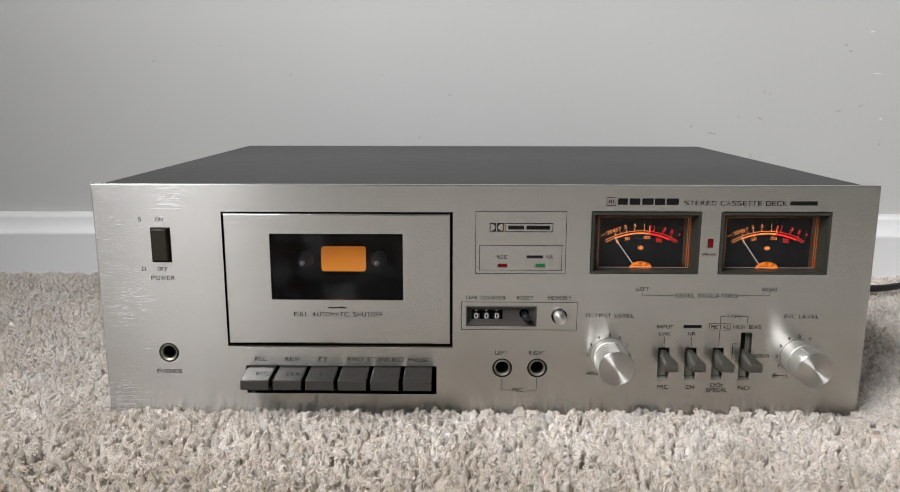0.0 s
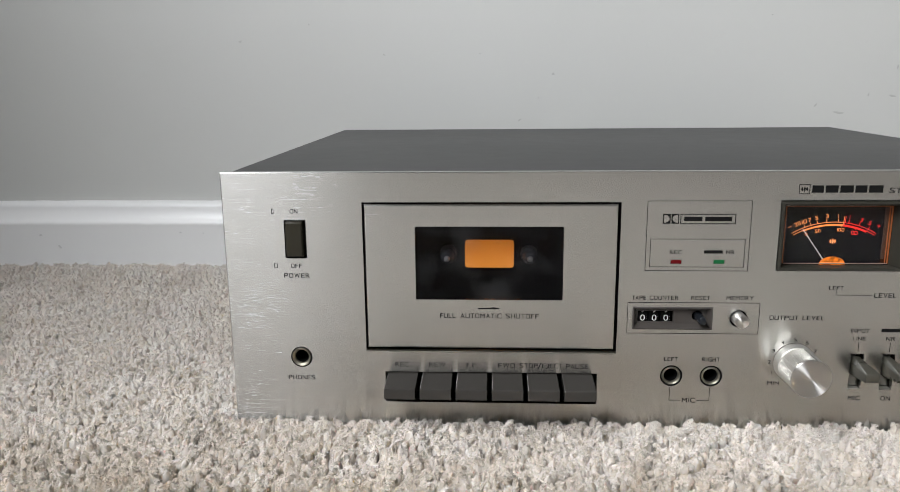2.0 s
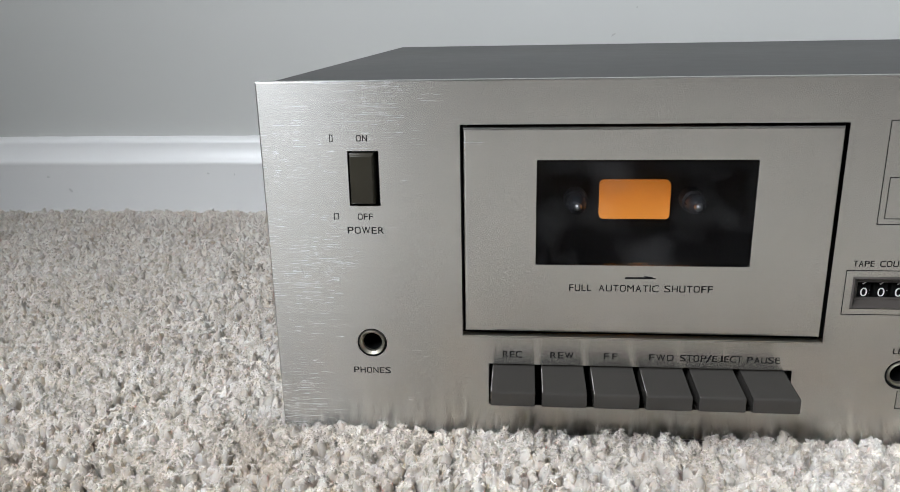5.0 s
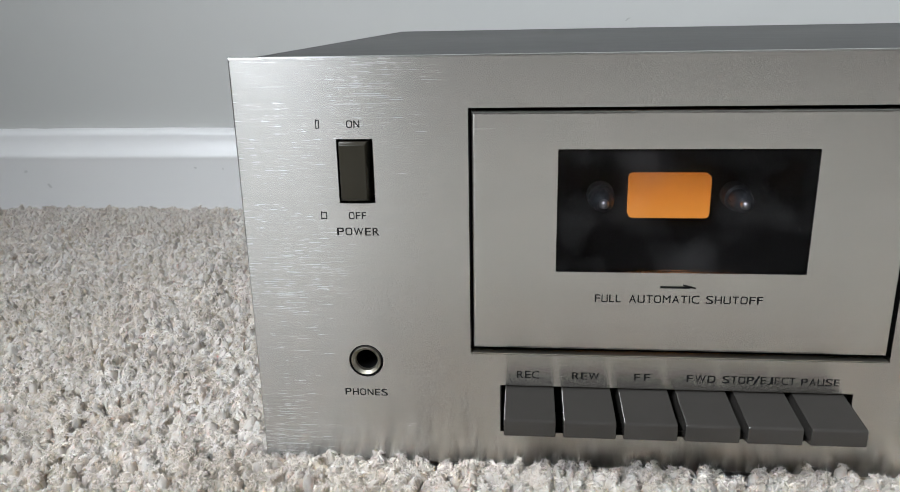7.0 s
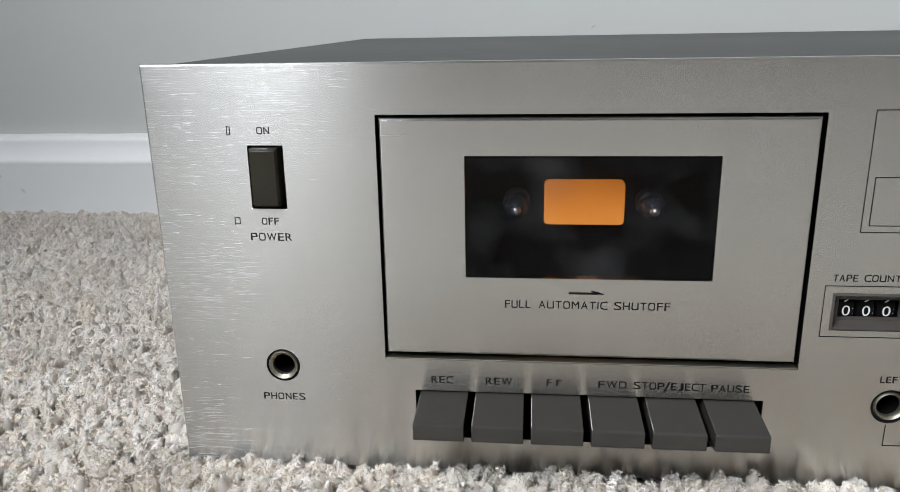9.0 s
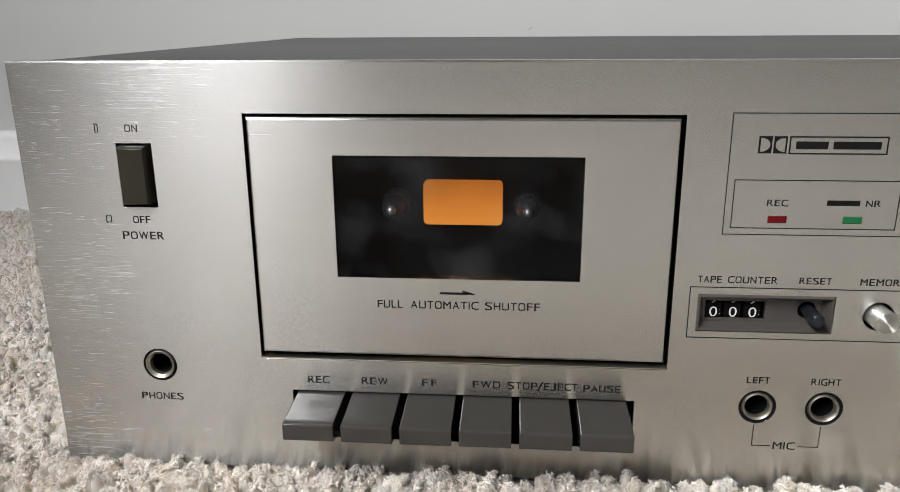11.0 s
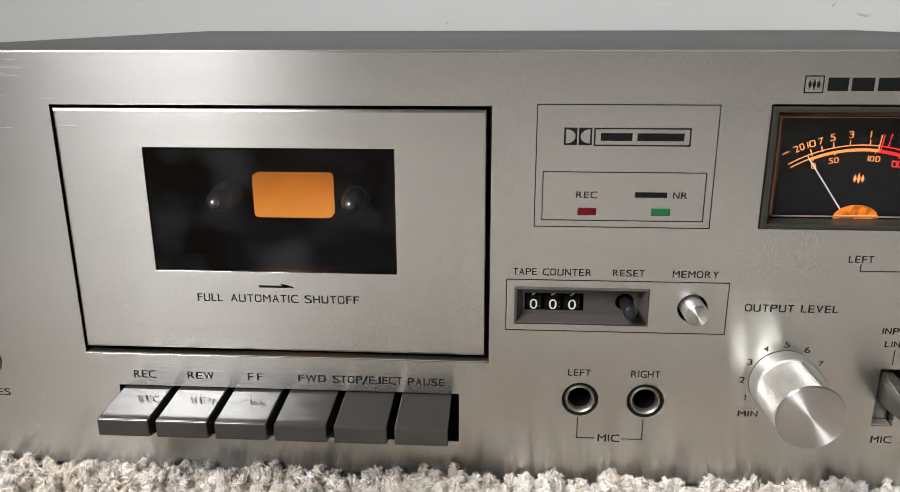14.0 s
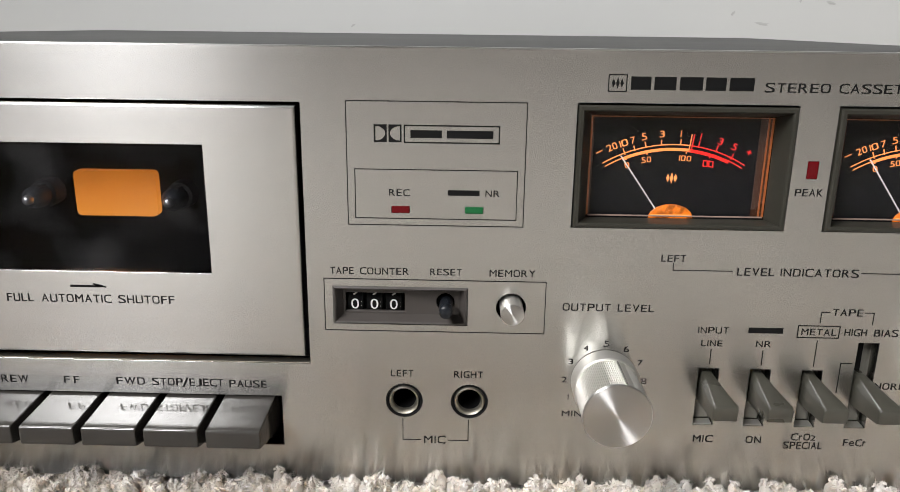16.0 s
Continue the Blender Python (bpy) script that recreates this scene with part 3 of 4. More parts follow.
def print_panel():
    """All that is printed on the panel."""
    P = panel
    for body, x0, x1, z0, z1 in [("ON", -184.7, -180.7, 110.9, 113.1), ("OFF", -185.5, -180.0, 82.1, 84.4), ("POWER", -189.6, -176.1, 76.8, 79.3), ("PHONES", -190.3, -175.9, 20.5, 22.9),
                                 ("REC", -132.4, -125.4, 28.4, 30.9), ("REW", -114.5, -105.9, 28.45, 30.9), ("F", -94.6, -92.8, 28.5, 30.9), ("F", -91.5, -89.7, 28.5, 30.9), ("FWD", -78.0, -69.1, 28.45, 30.9),
                                 ("STOP", -66.7, -57.2, 28.4, 30.9), ("/", -57.3, -55.2, 28.0, 31.2), ("EJECT", -55.0, -44.4, 28.4, 30.9), ("PAUSE", -42.5, -30.8, 28.3, 30.7),
                                 ("REC", 8.1, 13.9, 90.2, 92.1), ("NR", 35.9, 40.0, 90.3, 92.2), ("TAPE", -9.7, -2.7, 66.2, 68.3), ("COUNTER", -0.8, 13.7, 66.2, 68.3), ("RESET", 20.1, 29.4, 66.3, 68.3),
                                 ("MEMORY", 37.7, 51.2, 66.2, 68.3), ("LEFT", 8.1, 15.0, 33.1, 35.3), ("RIGHT", 27.6, 36.5, 33.1, 35.3), ("MIC", 18.4, 25.0, 10.2, 12.7),
                                 ("OUTPUT", 59.9, 74.2, 55.9, 58.2), ("LEVEL", 76.3, 87.1, 55.9, 58.2), ("INPUT", 100.9, 110.0, 49.5, 51.5), ("LINE", 102.2, 108.6, 45.3, 47.2), ("NR", 118.7, 123.2, 45.3, 47.3),
                                 ("MIC", 102.9, 108.9, 12.8, 15.1), ("ON", 119.4, 124.1, 12.8, 15.1), ("METAL", 131.7, 142.1, 49.5, 51.6), ("CrO", 133.4, 139.1, 14.1, 16.4),
                                 ("2", 139.4, 140.9, 14.1, 15.8), ("SPECIAL", 131.3, 143.3, 11.1, 13.5), ("HIGH", 144.5, 151.1, 49.5, 51.7), ("BIAS", 153.3, 160.4, 49.5, 51.7), ("TAPE", 140.1, 149.0, 55.8, 58.0),
                                 ("FeCr", 149.7, 156.6, 12.5, 14.8), ("NORM", 156.2, 165.9, 32.1, 34.2), ("LEFT", 87.9, 95.0, 71.8, 73.9), ("RIGHT", 159.2, 168.0, 71.8, 73.9),
                                 ("LEVEL", 110.4, 121.2, 67.9, 70.3), ("INDICATORS", 123.1, 145.8, 67.9, 70.3), ("PEAK", 124.0, 131.8, 92.0, 94.1), ("STEREO", 112.0, 129.7, 121.0, 123.5), ("CASSETTE", 132.2, 154.8, 121.0, 123.5), ("DECK", 157.2, 168.9, 120.9, 123.4),
                                 ("REC", 173.0, 179.2, 55.9, 58.2), ("LEVEL", 181.4, 192.6, 55.9, 58.2), ("MIN", 61.4, 67.4, 20.7, 22.6), ("L", 177.0, 178.5, 20.2, 22.0)]:
        lettering(body, x0, x1, z0, z1, P)
    # figures round the two knobs
    for cx in (73.75, 182.75):
        for body, deg in (("1", 209), ("2", 180), ("3", 150), ("4", 120), ("5", 90), ("6", 60), ("7", 30), ("8", 0)):
            x, z = cx + 12.2 * math.cos(radians(deg)), 33.2 + 12.2 * math.sin(radians(deg))
            if body == "1":
                strokes([(x, z - 0.78, x, z + 0.78, 0.26), (x - 0.25, z + 0.6, x, z + 0.78, 0.2)], P, name="numeral")
            else:
                lettering(body, x - 0.75, x + 0.75, z - 0.9, z + 0.9, P)
    # frames and leader lines
    outline(-3.9, 47.0, 81.5, 117.2, P)
    outline(-1.7, 44.9, 83.5, 97.9, P)
    outline(12.6, 39.4, 105.7, 110.5, P, 0.4)
    outline(-11.7, 54.6, 48.2, 64.7, P)
    outline(130.6, 142.9, 48.7, 52.5, P, 0.3)
    outline(69.05, 74.0, 120.7, 125.2, P, 0.3)
    strokes([(11.7, 18.5, 11.7, 11.3, 0.28), (11.7, 11.3, 17.3, 11.3, 0.28)], P)
    strokes([(26.1, 11.3, 32.3, 11.3, 0.28), (32.3, 11.3, 32.3, 18.5, 0.28)], P)
    strokes([(91.6, 71.3, 91.6, 69.2, 0.28), (91.6, 69.2, 109.0, 69.2, 0.28)], P)
    strokes([(146.6, 69.2, 163.6, 69.2, 0.28), (163.6, 69.2, 163.6, 71.1, 0.28)], P)
    strokes([(136.8, 53.5, 136.8, 56.9, 0.28), (136.8, 56.9, 139.3, 56.9, 0.28)], P)
    strokes([(149.6, 56.9, 152.3, 56.9, 0.28), (152.3, 56.9, 152.3, 53.2, 0.28)], P)
    for x, z0, z1 in ((105.4, 39.6, 44.2), (121.0, 39.4, 44.1), (136.8, 39.4, 47.7)):
        strokes([(x, z0, x, z1, 0.28)], P)
    strokes([(144.9, 30.8, 144.9, 40.5, 0.28), (144.9, 40.5, 148.1, 40.5, 0.28)], P)
    strokes([(171.2, 21.3, 175.6, 21.3, 0.3)] + [(170.2 + 1.35 * math.cos(a), 21.3 + 1.35 * math.sin(a), 170.2 + 1.35 * math.cos(a + 0.35), 21.3 + 1.35 * math.sin(a + 0.35), 0.25)
                                                   for a in [0.35 * k for k in range(18)]] + [(169.8, 21.3, 170.6, 21.3, 0.9)], P, name="printed_symbol")
    # switch marks beside the power rocker
    strokes([(-194.2, 110.7, -194.2, 113.3, 0.3), (-194.2, 113.3, -193.3, 113.1, 0.25), (-193.3, 113.1, -193.3, 110.9, 0.3), (-193.3, 110.9, -194.2, 110.7, 0.25)], P, name="printed_symbol")
    strokes([(-194.3, 82.1, -194.3, 84.5, 0.3), (-194.3, 84.3, -192.7, 84.3, 0.25), (-192.7, 84.3, -192.7, 82.3, 0.3), (-192.7, 82.3, -194.3, 82.3, 0.25)], P, name="printed_symbol")
    # maker's marks as plain shapes
    points = [(px * MM, -0.05 * MM, pz * MM) for mx, mh in ((70.4, 1.2), (71.55, 1.6), (72.7, 1.2)) for px, pz in ((mx - 0.5, 122.95), (mx, 122.95 - mh), (mx + 0.5, 122.95), (mx, 122.95 + mh))]
    part("printed_emblem", mesh_of("printed_emblem", points, [(0, 1, 2, 3), (4, 5, 6, 7), (8, 9, 10, 11)]), INK, P)
    bars([(75.2, 80.7), (81.6, 87.6), (88.6, 94.9), (95.7, 101.3), (102.2, 108.9)], 121.2, 124.8, P)
    bars([(170.6, 185.6)], 121.1, 123.4, P)
    bars([(14.3, 23.2), (24.6, 37.7)], 107.0, 109.2, P)
    bars([(25.0, 34.2)], 90.5, 92.1, P)
    bars([(115.9, 126.2)], 49.8, 51.6, P)
    for x0, x1, face in ((3.9, 7.6, -1), (8.1, 11.8, 1)):
        z0, z1 = 105.7, 110.7
        side, cz = (x0 + 0.5 if face < 0 else x1 - 0.5), (z0 + z1) / 2
        curve = [(side - face * 2.75 * math.cos(radians(a)), cz + 2.05 * math.sin(radians(a))) for a in range(-90, 91, 15)]
        loops = [[Vector((x, z, 0)) for x, z in loop] for loop in (rect(x0, x1, z0, z1), curve)]
        points = [(p.x * MM, -0.05 * MM, p.y * MM) for loop in loops for p in loop]
        part("printed_emblem", mesh_of("printed_emblem", points, [tuple(f) for f in tessellate_polygon(loops)]), INK, P)


print_panel()


def cassette_door():
    """Door plate with its smoked window, the dark well behind it, two hubs and the amber lamp window."""
    door = part("cassette_door", plate(rect(-146.6, -18.2, 39.3, 115.6), [rect(-120.6, -45.1, 65.7, 104.2)], -0.6, 2.4, 0.9, 0.1, 6), ALU_DOOR, deck, "brushed aluminium cassette door with a smoked window")
    glass = part("window_pane", cube(-120.5, -45.2, 0.3, 1.6, 65.8, 104.1, bevel=0.1), SMOKED, door, "smoked plastic pane with faint smears")
    glass.visible_shadow = False
    for body, x0, x1 in (("FULL", -108.2, -100.2), ("AUTOMATIC", -97.6, -76.4), ("SHUTOFF", -74.1, -57.1)):
        lettering(body, x0, x1, 55.8, 58.3, door, y=-0.66)
    strokes([(-88.0, 61.0, -79.6, 61.0, 0.7), (-80.6, 61.2, -77.7, 60.85, 0.45), (-81.2, 61.75, -78.6, 61.1, 0.5)], door, y=-0.66, name="printed_arrow")
    # pale strip added so the opening's lower edge reads as lit
    part("door_ledge", cube(-147.5, -16.9, 0.2, 3.9, 36.72, 37.05, bevel=0.08), NICKEL, deck, "added pale strip for the lit panel edge under the door")
    well = tray(-146.9, -17.6, 4.2, 27, 37.4, 116.0, 0.5)
    well_ob = part("cassette_well", well, BLACK, deck, "black cassette well")
    bm = bmesh.new()
    outline_pts = []
    for cx, cz, a0 in ((-71.0, 78.3, -90), (-71.0, 90.1, 0), (-94.5, 90.1, 90), (-94.5, 78.3, 180)):
        outline_pts += [(cx + 1.5 * math.cos(radians(a0 + d)), cz + 1.5 * math.sin(radians(a0 + d))) for d in (0, 22, 45, 68, 90)]
    front = [bm.verts.new((x * MM, 23.6 * MM, z * MM)) for x, z in outline_pts]
    rear = [bm.verts.new((x * MM, 27.0 * MM, z * MM)) for x, z in outline_pts]
    bm.faces.new(front)
    for i in range(len(front)):
        j = (i + 1) % len(front)
        bm.faces.new((front[i], front[j], rear[j], rear[i]))
    part("lamp_window", bm, AMBER, well_ob, "glowing amber lamp window")
    for x in (-105.2, -61.3):
        hub = part("drive_hub", lathe([(4.6, 27), (4.4, 21), (3.4, 20.5), (3.4, 15), (2.2, 13.4), (0.9, 12.2), (0.0, 12.0)], 24), HUB, well_ob, "grey plastic drive hub", at=(x, 0, 84.2), smooth=40)
        for k in range(3):
            fin = cube(-0.5, 0.5, 16.2, 20.8, 2.5, 3.7, bevel=0.2)
            bmesh.ops.rotate(fin, cent=(0, 0, 0), matrix=Matrix.Rotation(2 * math.pi * k / 3 + 0.4, 3, "Y"), verts=fin.verts)
            part("hub_fin", fin, HUB, hub)
        part("hub_pin", lathe([(1.6, 13.6), (1.6, 12.4), (1.45, 11.7), (1.1, 11.1), (0.6, 10.8), (0.0, 10.7)], 20), CHROME, hub, "bright satin steel hub pin", smooth=60)


cassette_door()


def transport_keys():
    """Six piano keys in one dark slot."""
    slot = tray(-137.95, -26.15, 4.1, 14, 8.35, 25.65, 0.5)
    part("key_slot", slot, BLACK, deck, "black slot behind the keys")
    for i in range(6):
        # the tip of the pause key stands a little further out
        bm = bmesh.new()
        w, tip = 16.0, -18.6
        rings = []
        for y, top, low in ((tip, 23.0, 18.0), (tip + 0.35, 23.4, 17.6), (2, 25.05, 12.0), (10, 25.3, 11.0)):
            rings.append([bm.verts.new((x * MM, y * MM, z * MM)) for x, z in ((0, low), (w, low), (w, top), (0, top))])
        for a, b in zip(rings, rings[1:]):
            for k in range(4):
                bm.faces.new((a[k], a[(k + 1) % 4], b[(k + 1) % 4], b[k]))
        bm.faces.new(rings[0])
        bm.faces.new(rings[-1])
        bmesh.ops.recalc_face_normals(bm, faces=bm.faces)
        bmesh.ops.bevel(bm, geom=[e for e in bm.edges if e.calc_face_angle(0) > 0.5], offset=0.35 * MM, segments=2, affect="EDGES", profile=0.5)
        part("transport_key", bm, BUTTON, deck, "glossy grey piano key", at=(-136.3 + 18.35 * i, 0, 0))


transport_keys()


def power_switch():
    frame_bm = tray(-188.25, -176.85, 4.1, 9, 87.25, 107.45, 0.6)
    rocker = part("power_switch", frame_bm, BLACK, deck, "black power switch well")
    part("rocker", hull([(-2.3, -186.9, -179.0, 89.0, 105.9), (-1.2, -187.3, -178.5, 88.3, 106.7), (8.5, -187.4, -178.5, 88.3, 106.75)], 0.15), SWITCH, rocker, "dark olive rocker cap", smooth=35)


power_switch()


def jack(x, z, rim):
    """Panel jack: black ring, nickel lip of the radius rim and a deep dark bore."""
    ob = part("jack_socket", ring_shape([(5.74, 3.6), (5.74, -0.02), (5.5, -0.1), (rim + 0.25, 0.2), (rim + 0.05, 3.6)]), BLACK, deck, "black jack socket ring", at=(x, 0, z), smooth=40)
    part("sleeve", ring_shape([(rim, 4), (rim, 0.1), (rim - 0.3, -0.3), (rim - 0.6, -0.1), (3.75, 0.6), (3.6, 2.0), (4.3, 4)]), NICKEL, ob, "dull nickel sleeve", smooth=40)
    part("socket_cup", lathe([(3.62, 1.9), (3.5, 28), (0, 28)], 32, hollow=True), BLACK, ob)


for x, z in JACKS:
    jack(x, z, 5.1 if x < 0 else 4.75)


def indicator(x0, x1, z0, z1, mat, label):
    part("indicator_lamp", cube(x0 + 0.08, x1 - 0.08, -0.25, 3, z0 + 0.08, z1 - 0.08, bevel=0.2), mat, deck, label)


indicator(8.7, 14.1, 85.1, 87.2, RED_LENS, "dark red rectangular indicator, unlit")
indicator(30.0, 35.4, 85.2, 87.3, GREEN_LENS, "green rectangular indicator, unlit")
indicator(126.5, 129.6, 97.0, 102.1, RED_LENS, "dark red upright peak indicator, unlit")


def tape_counter():
    bez = part("tape_counter", frame_ring(rect(-9.1, 31.3, 50.4, 62.3), rect(-6.6, 28.8, 52.6, 60.2), -0.5, 3.2, 0.5, 3.9), COUNTER, deck, "grey brown tape counter bezel")
    part("counter_plate", plate(rect(-6.8, 29.0, 52.4, 60.4), [rect(-5.9, 12.2, 53.3, 59.2), disc(24.6, 56.7, 2.75, 24)], 3.3, 4.6, 0.05, 0.15), COUNTER, bez)
    part("counter_well", cube(-6.7, 28.9, 7.4, 8.2, 52.5, 60.3), BLACK, bez)
    for k, x in enumerate((-3.15, 2.8, 8.75)):
        drum = lathe([(6.0, -2.5), (6.2, -2.3), (6.2, 2.3), (6.0, 2.5)], 40)
        bmesh.ops.rotate(drum, cent=(0, 0, 0), matrix=Matrix.Rotation(radians(90), 3, "Z"), verts=drum.verts)
        part("drum", drum, BLACK, bez, "black number drum", at=(x, 10.8, 55.4), smooth=40)
        lettering("0", x - 1.2, x + 1.2, 53.6, 56.9, bez, DIGIT, y=4.25, name="digit", label="white nought", spread=0.0, square=False)
        lettering("9", x - 1.2, x + 1.2, 57.9, 61.0, bez, DIGIT, y=4.75, name="digit", spread=0.0, square=False)
        strokes([(x + 1.95, 55.9, x + 1.95, 55.95, 0.13), (x + 1.95, 54.5, x + 1.95, 54.55, 0.13)], bez, DIGIT, y=4.3, name="drum_mark")
    part("reset_stalk", lathe([(2.05, 8), (2.0, -5.0), (1.85, -5.9), (1.3, -6.3), (0, -6.4)], 32), STALK, bez, "blue black reset stalk", at=(24.9, 0, 56.6), smooth=40)


tape_counter()

memory = part("memory_button", lathe([(3.5, 4), (3.45, -5.6), (3.3, -6.0)], 48), KNOB_SIDE, deck, "small round aluminium button", at=(44.5, 0, 56.4), smooth=35)
part("button_face", lathe([(3.3, -5.9), (3.25, -6.1), (3.0, -6.25), (0, -6.3)], 48), KNOB_FACE, memory, "turned end face", smooth=35)
part("button_well", lathe([(4.6, 4.1), (4.6, 12), (0, 12)], 32, hollow=True), BLACK, memory, "black well round the button")


def level_meter(x0):
    """Level meter: bezel, black face, back-lit scale, needle, amber dome and clear lens."""
    dx = x0 - 61.1
    bez = part("level_meter", frame_ring(rect(61.3 + dx, 122.0 + dx, 81.8, 116.9), rect(66.0 + dx, 118.6 + dx, 83.3, 113.6), -1.2, 6.6, 1.3, 3.8), BEZEL, deck, "olive grey meter bezel")
    part("meter_face", cube(65.0 + dx, 119.6 + dx, 8.0, 8.6, 82.4, 114.6), METER_FACE, bez, "black meter face")
    sides = tray(65.0 + dx, 119.6 + dx, 6.7, 8.7, 82.4, 114.6, 0.4)
    part("meter_wall", sides, BLACK, bez)
    cx, cz = 90.9 + dx, 65.4
    Y = 7.85

    def arc(r, a0, a1, w, steps=18):
        out = []
        for k in range(steps):
            p, q = (radians(a0 + (a1 - a0) * (k + j) / steps) for j in (0, 1))
            out.append((cx + r * math.sin(p), cz + r * math.cos(p), cx + r * math.sin(q), cz + r * math.cos(q), w))
        return out

    def tick(x, z, long):
        d = Vector((x + dx - cx, z - cz)).normalized()
        return (x + dx, z, x + dx + d.x * long, z + d.y * long, 0.32)

    orange = arc(39.7, -31.2, 6.2, 0.32) + arc(38.3, -22.5, 6.2, 0.85) + arc(38.5, -31.0, -22.5, 0.32, 5)
    orange += [tick(76.6, 102.0, 1.7), tick(79.4, 103.2, 1.3), tick(82.5, 104.3, 1.3), tick(87.0, 105.0, 1.3), tick(92.5, 105.1, 1.4), tick(95.1, 103.6, 4.4)]
    orange += [(77.0 + dx, 100.6, 77.0 + dx, 100.7, 0.4), (83.0 + dx, 102.2, 83.0 + dx, 102.3, 0.4), (94.4 + dx, 102.7, 94.4 + dx, 102.8, 0.4), (68.2 + dx, 102.2, 69.8 + dx, 103.0, 0.3)]
    strokes(orange, bez, SCALE_ORANGE, Y, "scale", "back-lit orange scale")
    red = arc(39.7, 6.9, 31.4, 0.32) + arc(38.2, 6.9, 24.0, 0.95) + arc(38.6, 24, 31.2, 0.32, 5)
    red += [tick(95.75, 103.6, 4.4), tick(97.7, 104.4, 1.6), tick(102.9, 103.3, 1.6), tick(107.4, 101.0, 1.6), (101.3 + dx, 101.4, 101.3 + dx, 101.5, 0.4)]
    red += [(112.0 + dx, 103.3, 113.2 + dx, 102.9, 0.3), (112.4 + dx, 102.5, 112.8 + dx, 103.7, 0.3)]
    red += [(99.6 + dx, 98.9, 99.6 + dx, 100.5, 0.3), (99.6 + dx, 100.5, 100.7 + dx, 100.4, 0.3), (100.7 + dx, 100.4, 100.8 + dx, 98.8, 0.3), (100.8 + dx, 98.8, 99.6 + dx, 98.9, 0.3),
            (101.3 + dx, 98.8, 101.2 + dx, 100.4, 0.3), (101.2 + dx, 100.4, 102.4 + dx, 100.2, 0.3), (102.4 + dx, 100.2, 102.5 + dx, 98.6, 0.3), (102.5 + dx, 98.6, 101.3 + dx, 98.8, 0.3)]
    strokes(red, bez, SCALE_RED, Y, "scale", "back-lit red scale")
    for body, x, z, mat, w in (("20", 72.7, 104.1, SCALE_ORANGE, 2.9), ("10", 76.0, 105.3, SCALE_ORANGE, 2.4), ("7", 78.6, 106.2, SCALE_ORANGE, 1.35), ("5", 81.8, 107.3, SCALE_ORANGE, 1.4),
                               ("3", 86.9, 108.1, SCALE_ORANGE, 1.4), ("1", 92.4, 108.2, SCALE_ORANGE, 0.3), ("1", 98.2, 107.5, SCALE_RED, 0.3), ("3", 104.0, 106.2, SCALE_RED, 1.4),
                               ("5", 108.2, 104.7, SCALE_RED, 1.4), ("0", 77.4, 98.8, SCALE_ORANGE, 1.3), ("50", 82.9, 100.5, SCALE_ORANGE, 2.8), ("100", 94.2, 101.1, SCALE_ORANGE, 3.5)):
        low = body in ("0", "50", "100")
        hgt = 1.6 if low else 1.95
        lean = math.atan2(x - 90.9, z - 65.4) * (0.6 if low else 1)
        rest = body.lstrip("1")
        if rest != body:
            # a plain upright stroke for the one
            ux, uz, off = math.sin(lean) * hgt * 0.42, math.cos(lean) * hgt * 0.42, -w / 2 + 0.15 if rest else 0.0
            mx, mz = x + dx + off * math.cos(lean), z - off * math.sin(lean)
            strokes([(mx - ux, mz - uz, mx + ux, mz + uz, 0.3)], bez, mat, Y, "numeral")
        if rest:
            cut = 0.55 if rest != body else 0.0
            px, pz = x + dx + cut / 2 * math.cos(lean), z - cut / 2 * math.sin(lean)
            lettering(rest, px - (w - cut) / 2, px + (w - cut) / 2, pz - hgt / 2, pz + hgt / 2, bez, mat, Y, turn=-math.degrees(lean), name="numeral", spread=0.004)
    points = [(px * MM, Y * MM, pz * MM) for mx, mh in ((89.7, 1.25), (90.8, 1.75), (91.9, 1.25)) for px, pz in ((mx + dx - 0.5, 95.2), (mx + dx, 95.2 - mh), (mx + dx + 0.5, 95.2), (mx + dx, 95.2 + mh))]
    part("emblem", mesh_of("emblem", points, [(0, 1, 2, 3), (4, 5, 6, 7), (8, 9, 10, 11)]), SCALE_ORANGE, bez)
    d = Vector((75.3 - 87.6, 101.7 - 84.6)).normalized()
    nd = bmesh.new()
    box(nd, -0.19, 0.19, 7.45, 7.6, 0, 21.0)
    bmesh.ops.rotate(nd, cent=(0, 0, 0), matrix=Matrix.Rotation(math.atan2(d.x, d.y), 3, "Y"), verts=nd.verts)
    part("needle", nd, NEEDLE, bez, "thin white needle resting low", at=(87.6 + dx, 0, 84.6))
    dome = bmesh.new()
    bmesh.ops.create_uvsphere(dome, u_segments=28, v_segments=14, radius=1.0)
    bmesh.ops.bisect_plane(dome, geom=dome.verts[:] + dome.edges[:] + dome.faces[:], plane_co=(0, 0, 0), plane_no=(0, 0, 1), clear_inner=True)
    bmesh.ops.transform(dome, matrix=Matrix.Diagonal((6.6 * MM, 0.45 * MM, 4.2 * MM, 1)), verts=dome.verts)
    part("pivot_dome", dome, DOME, bez, "glowing amber pivot cover", at=(91.3 + dx, 7.5, 83.2), smooth=60)
    part("dome_edge", cube(85.4 + dx, 97.2 + dx, 6.95, 7.1, 84.1, 84.35), SCALE_ORANGE, bez, "bright lower edge of the dome")
    strip = cube(66.0 + dx, 66.6 + dx, 6.9, 7.4, 84, 113.2)
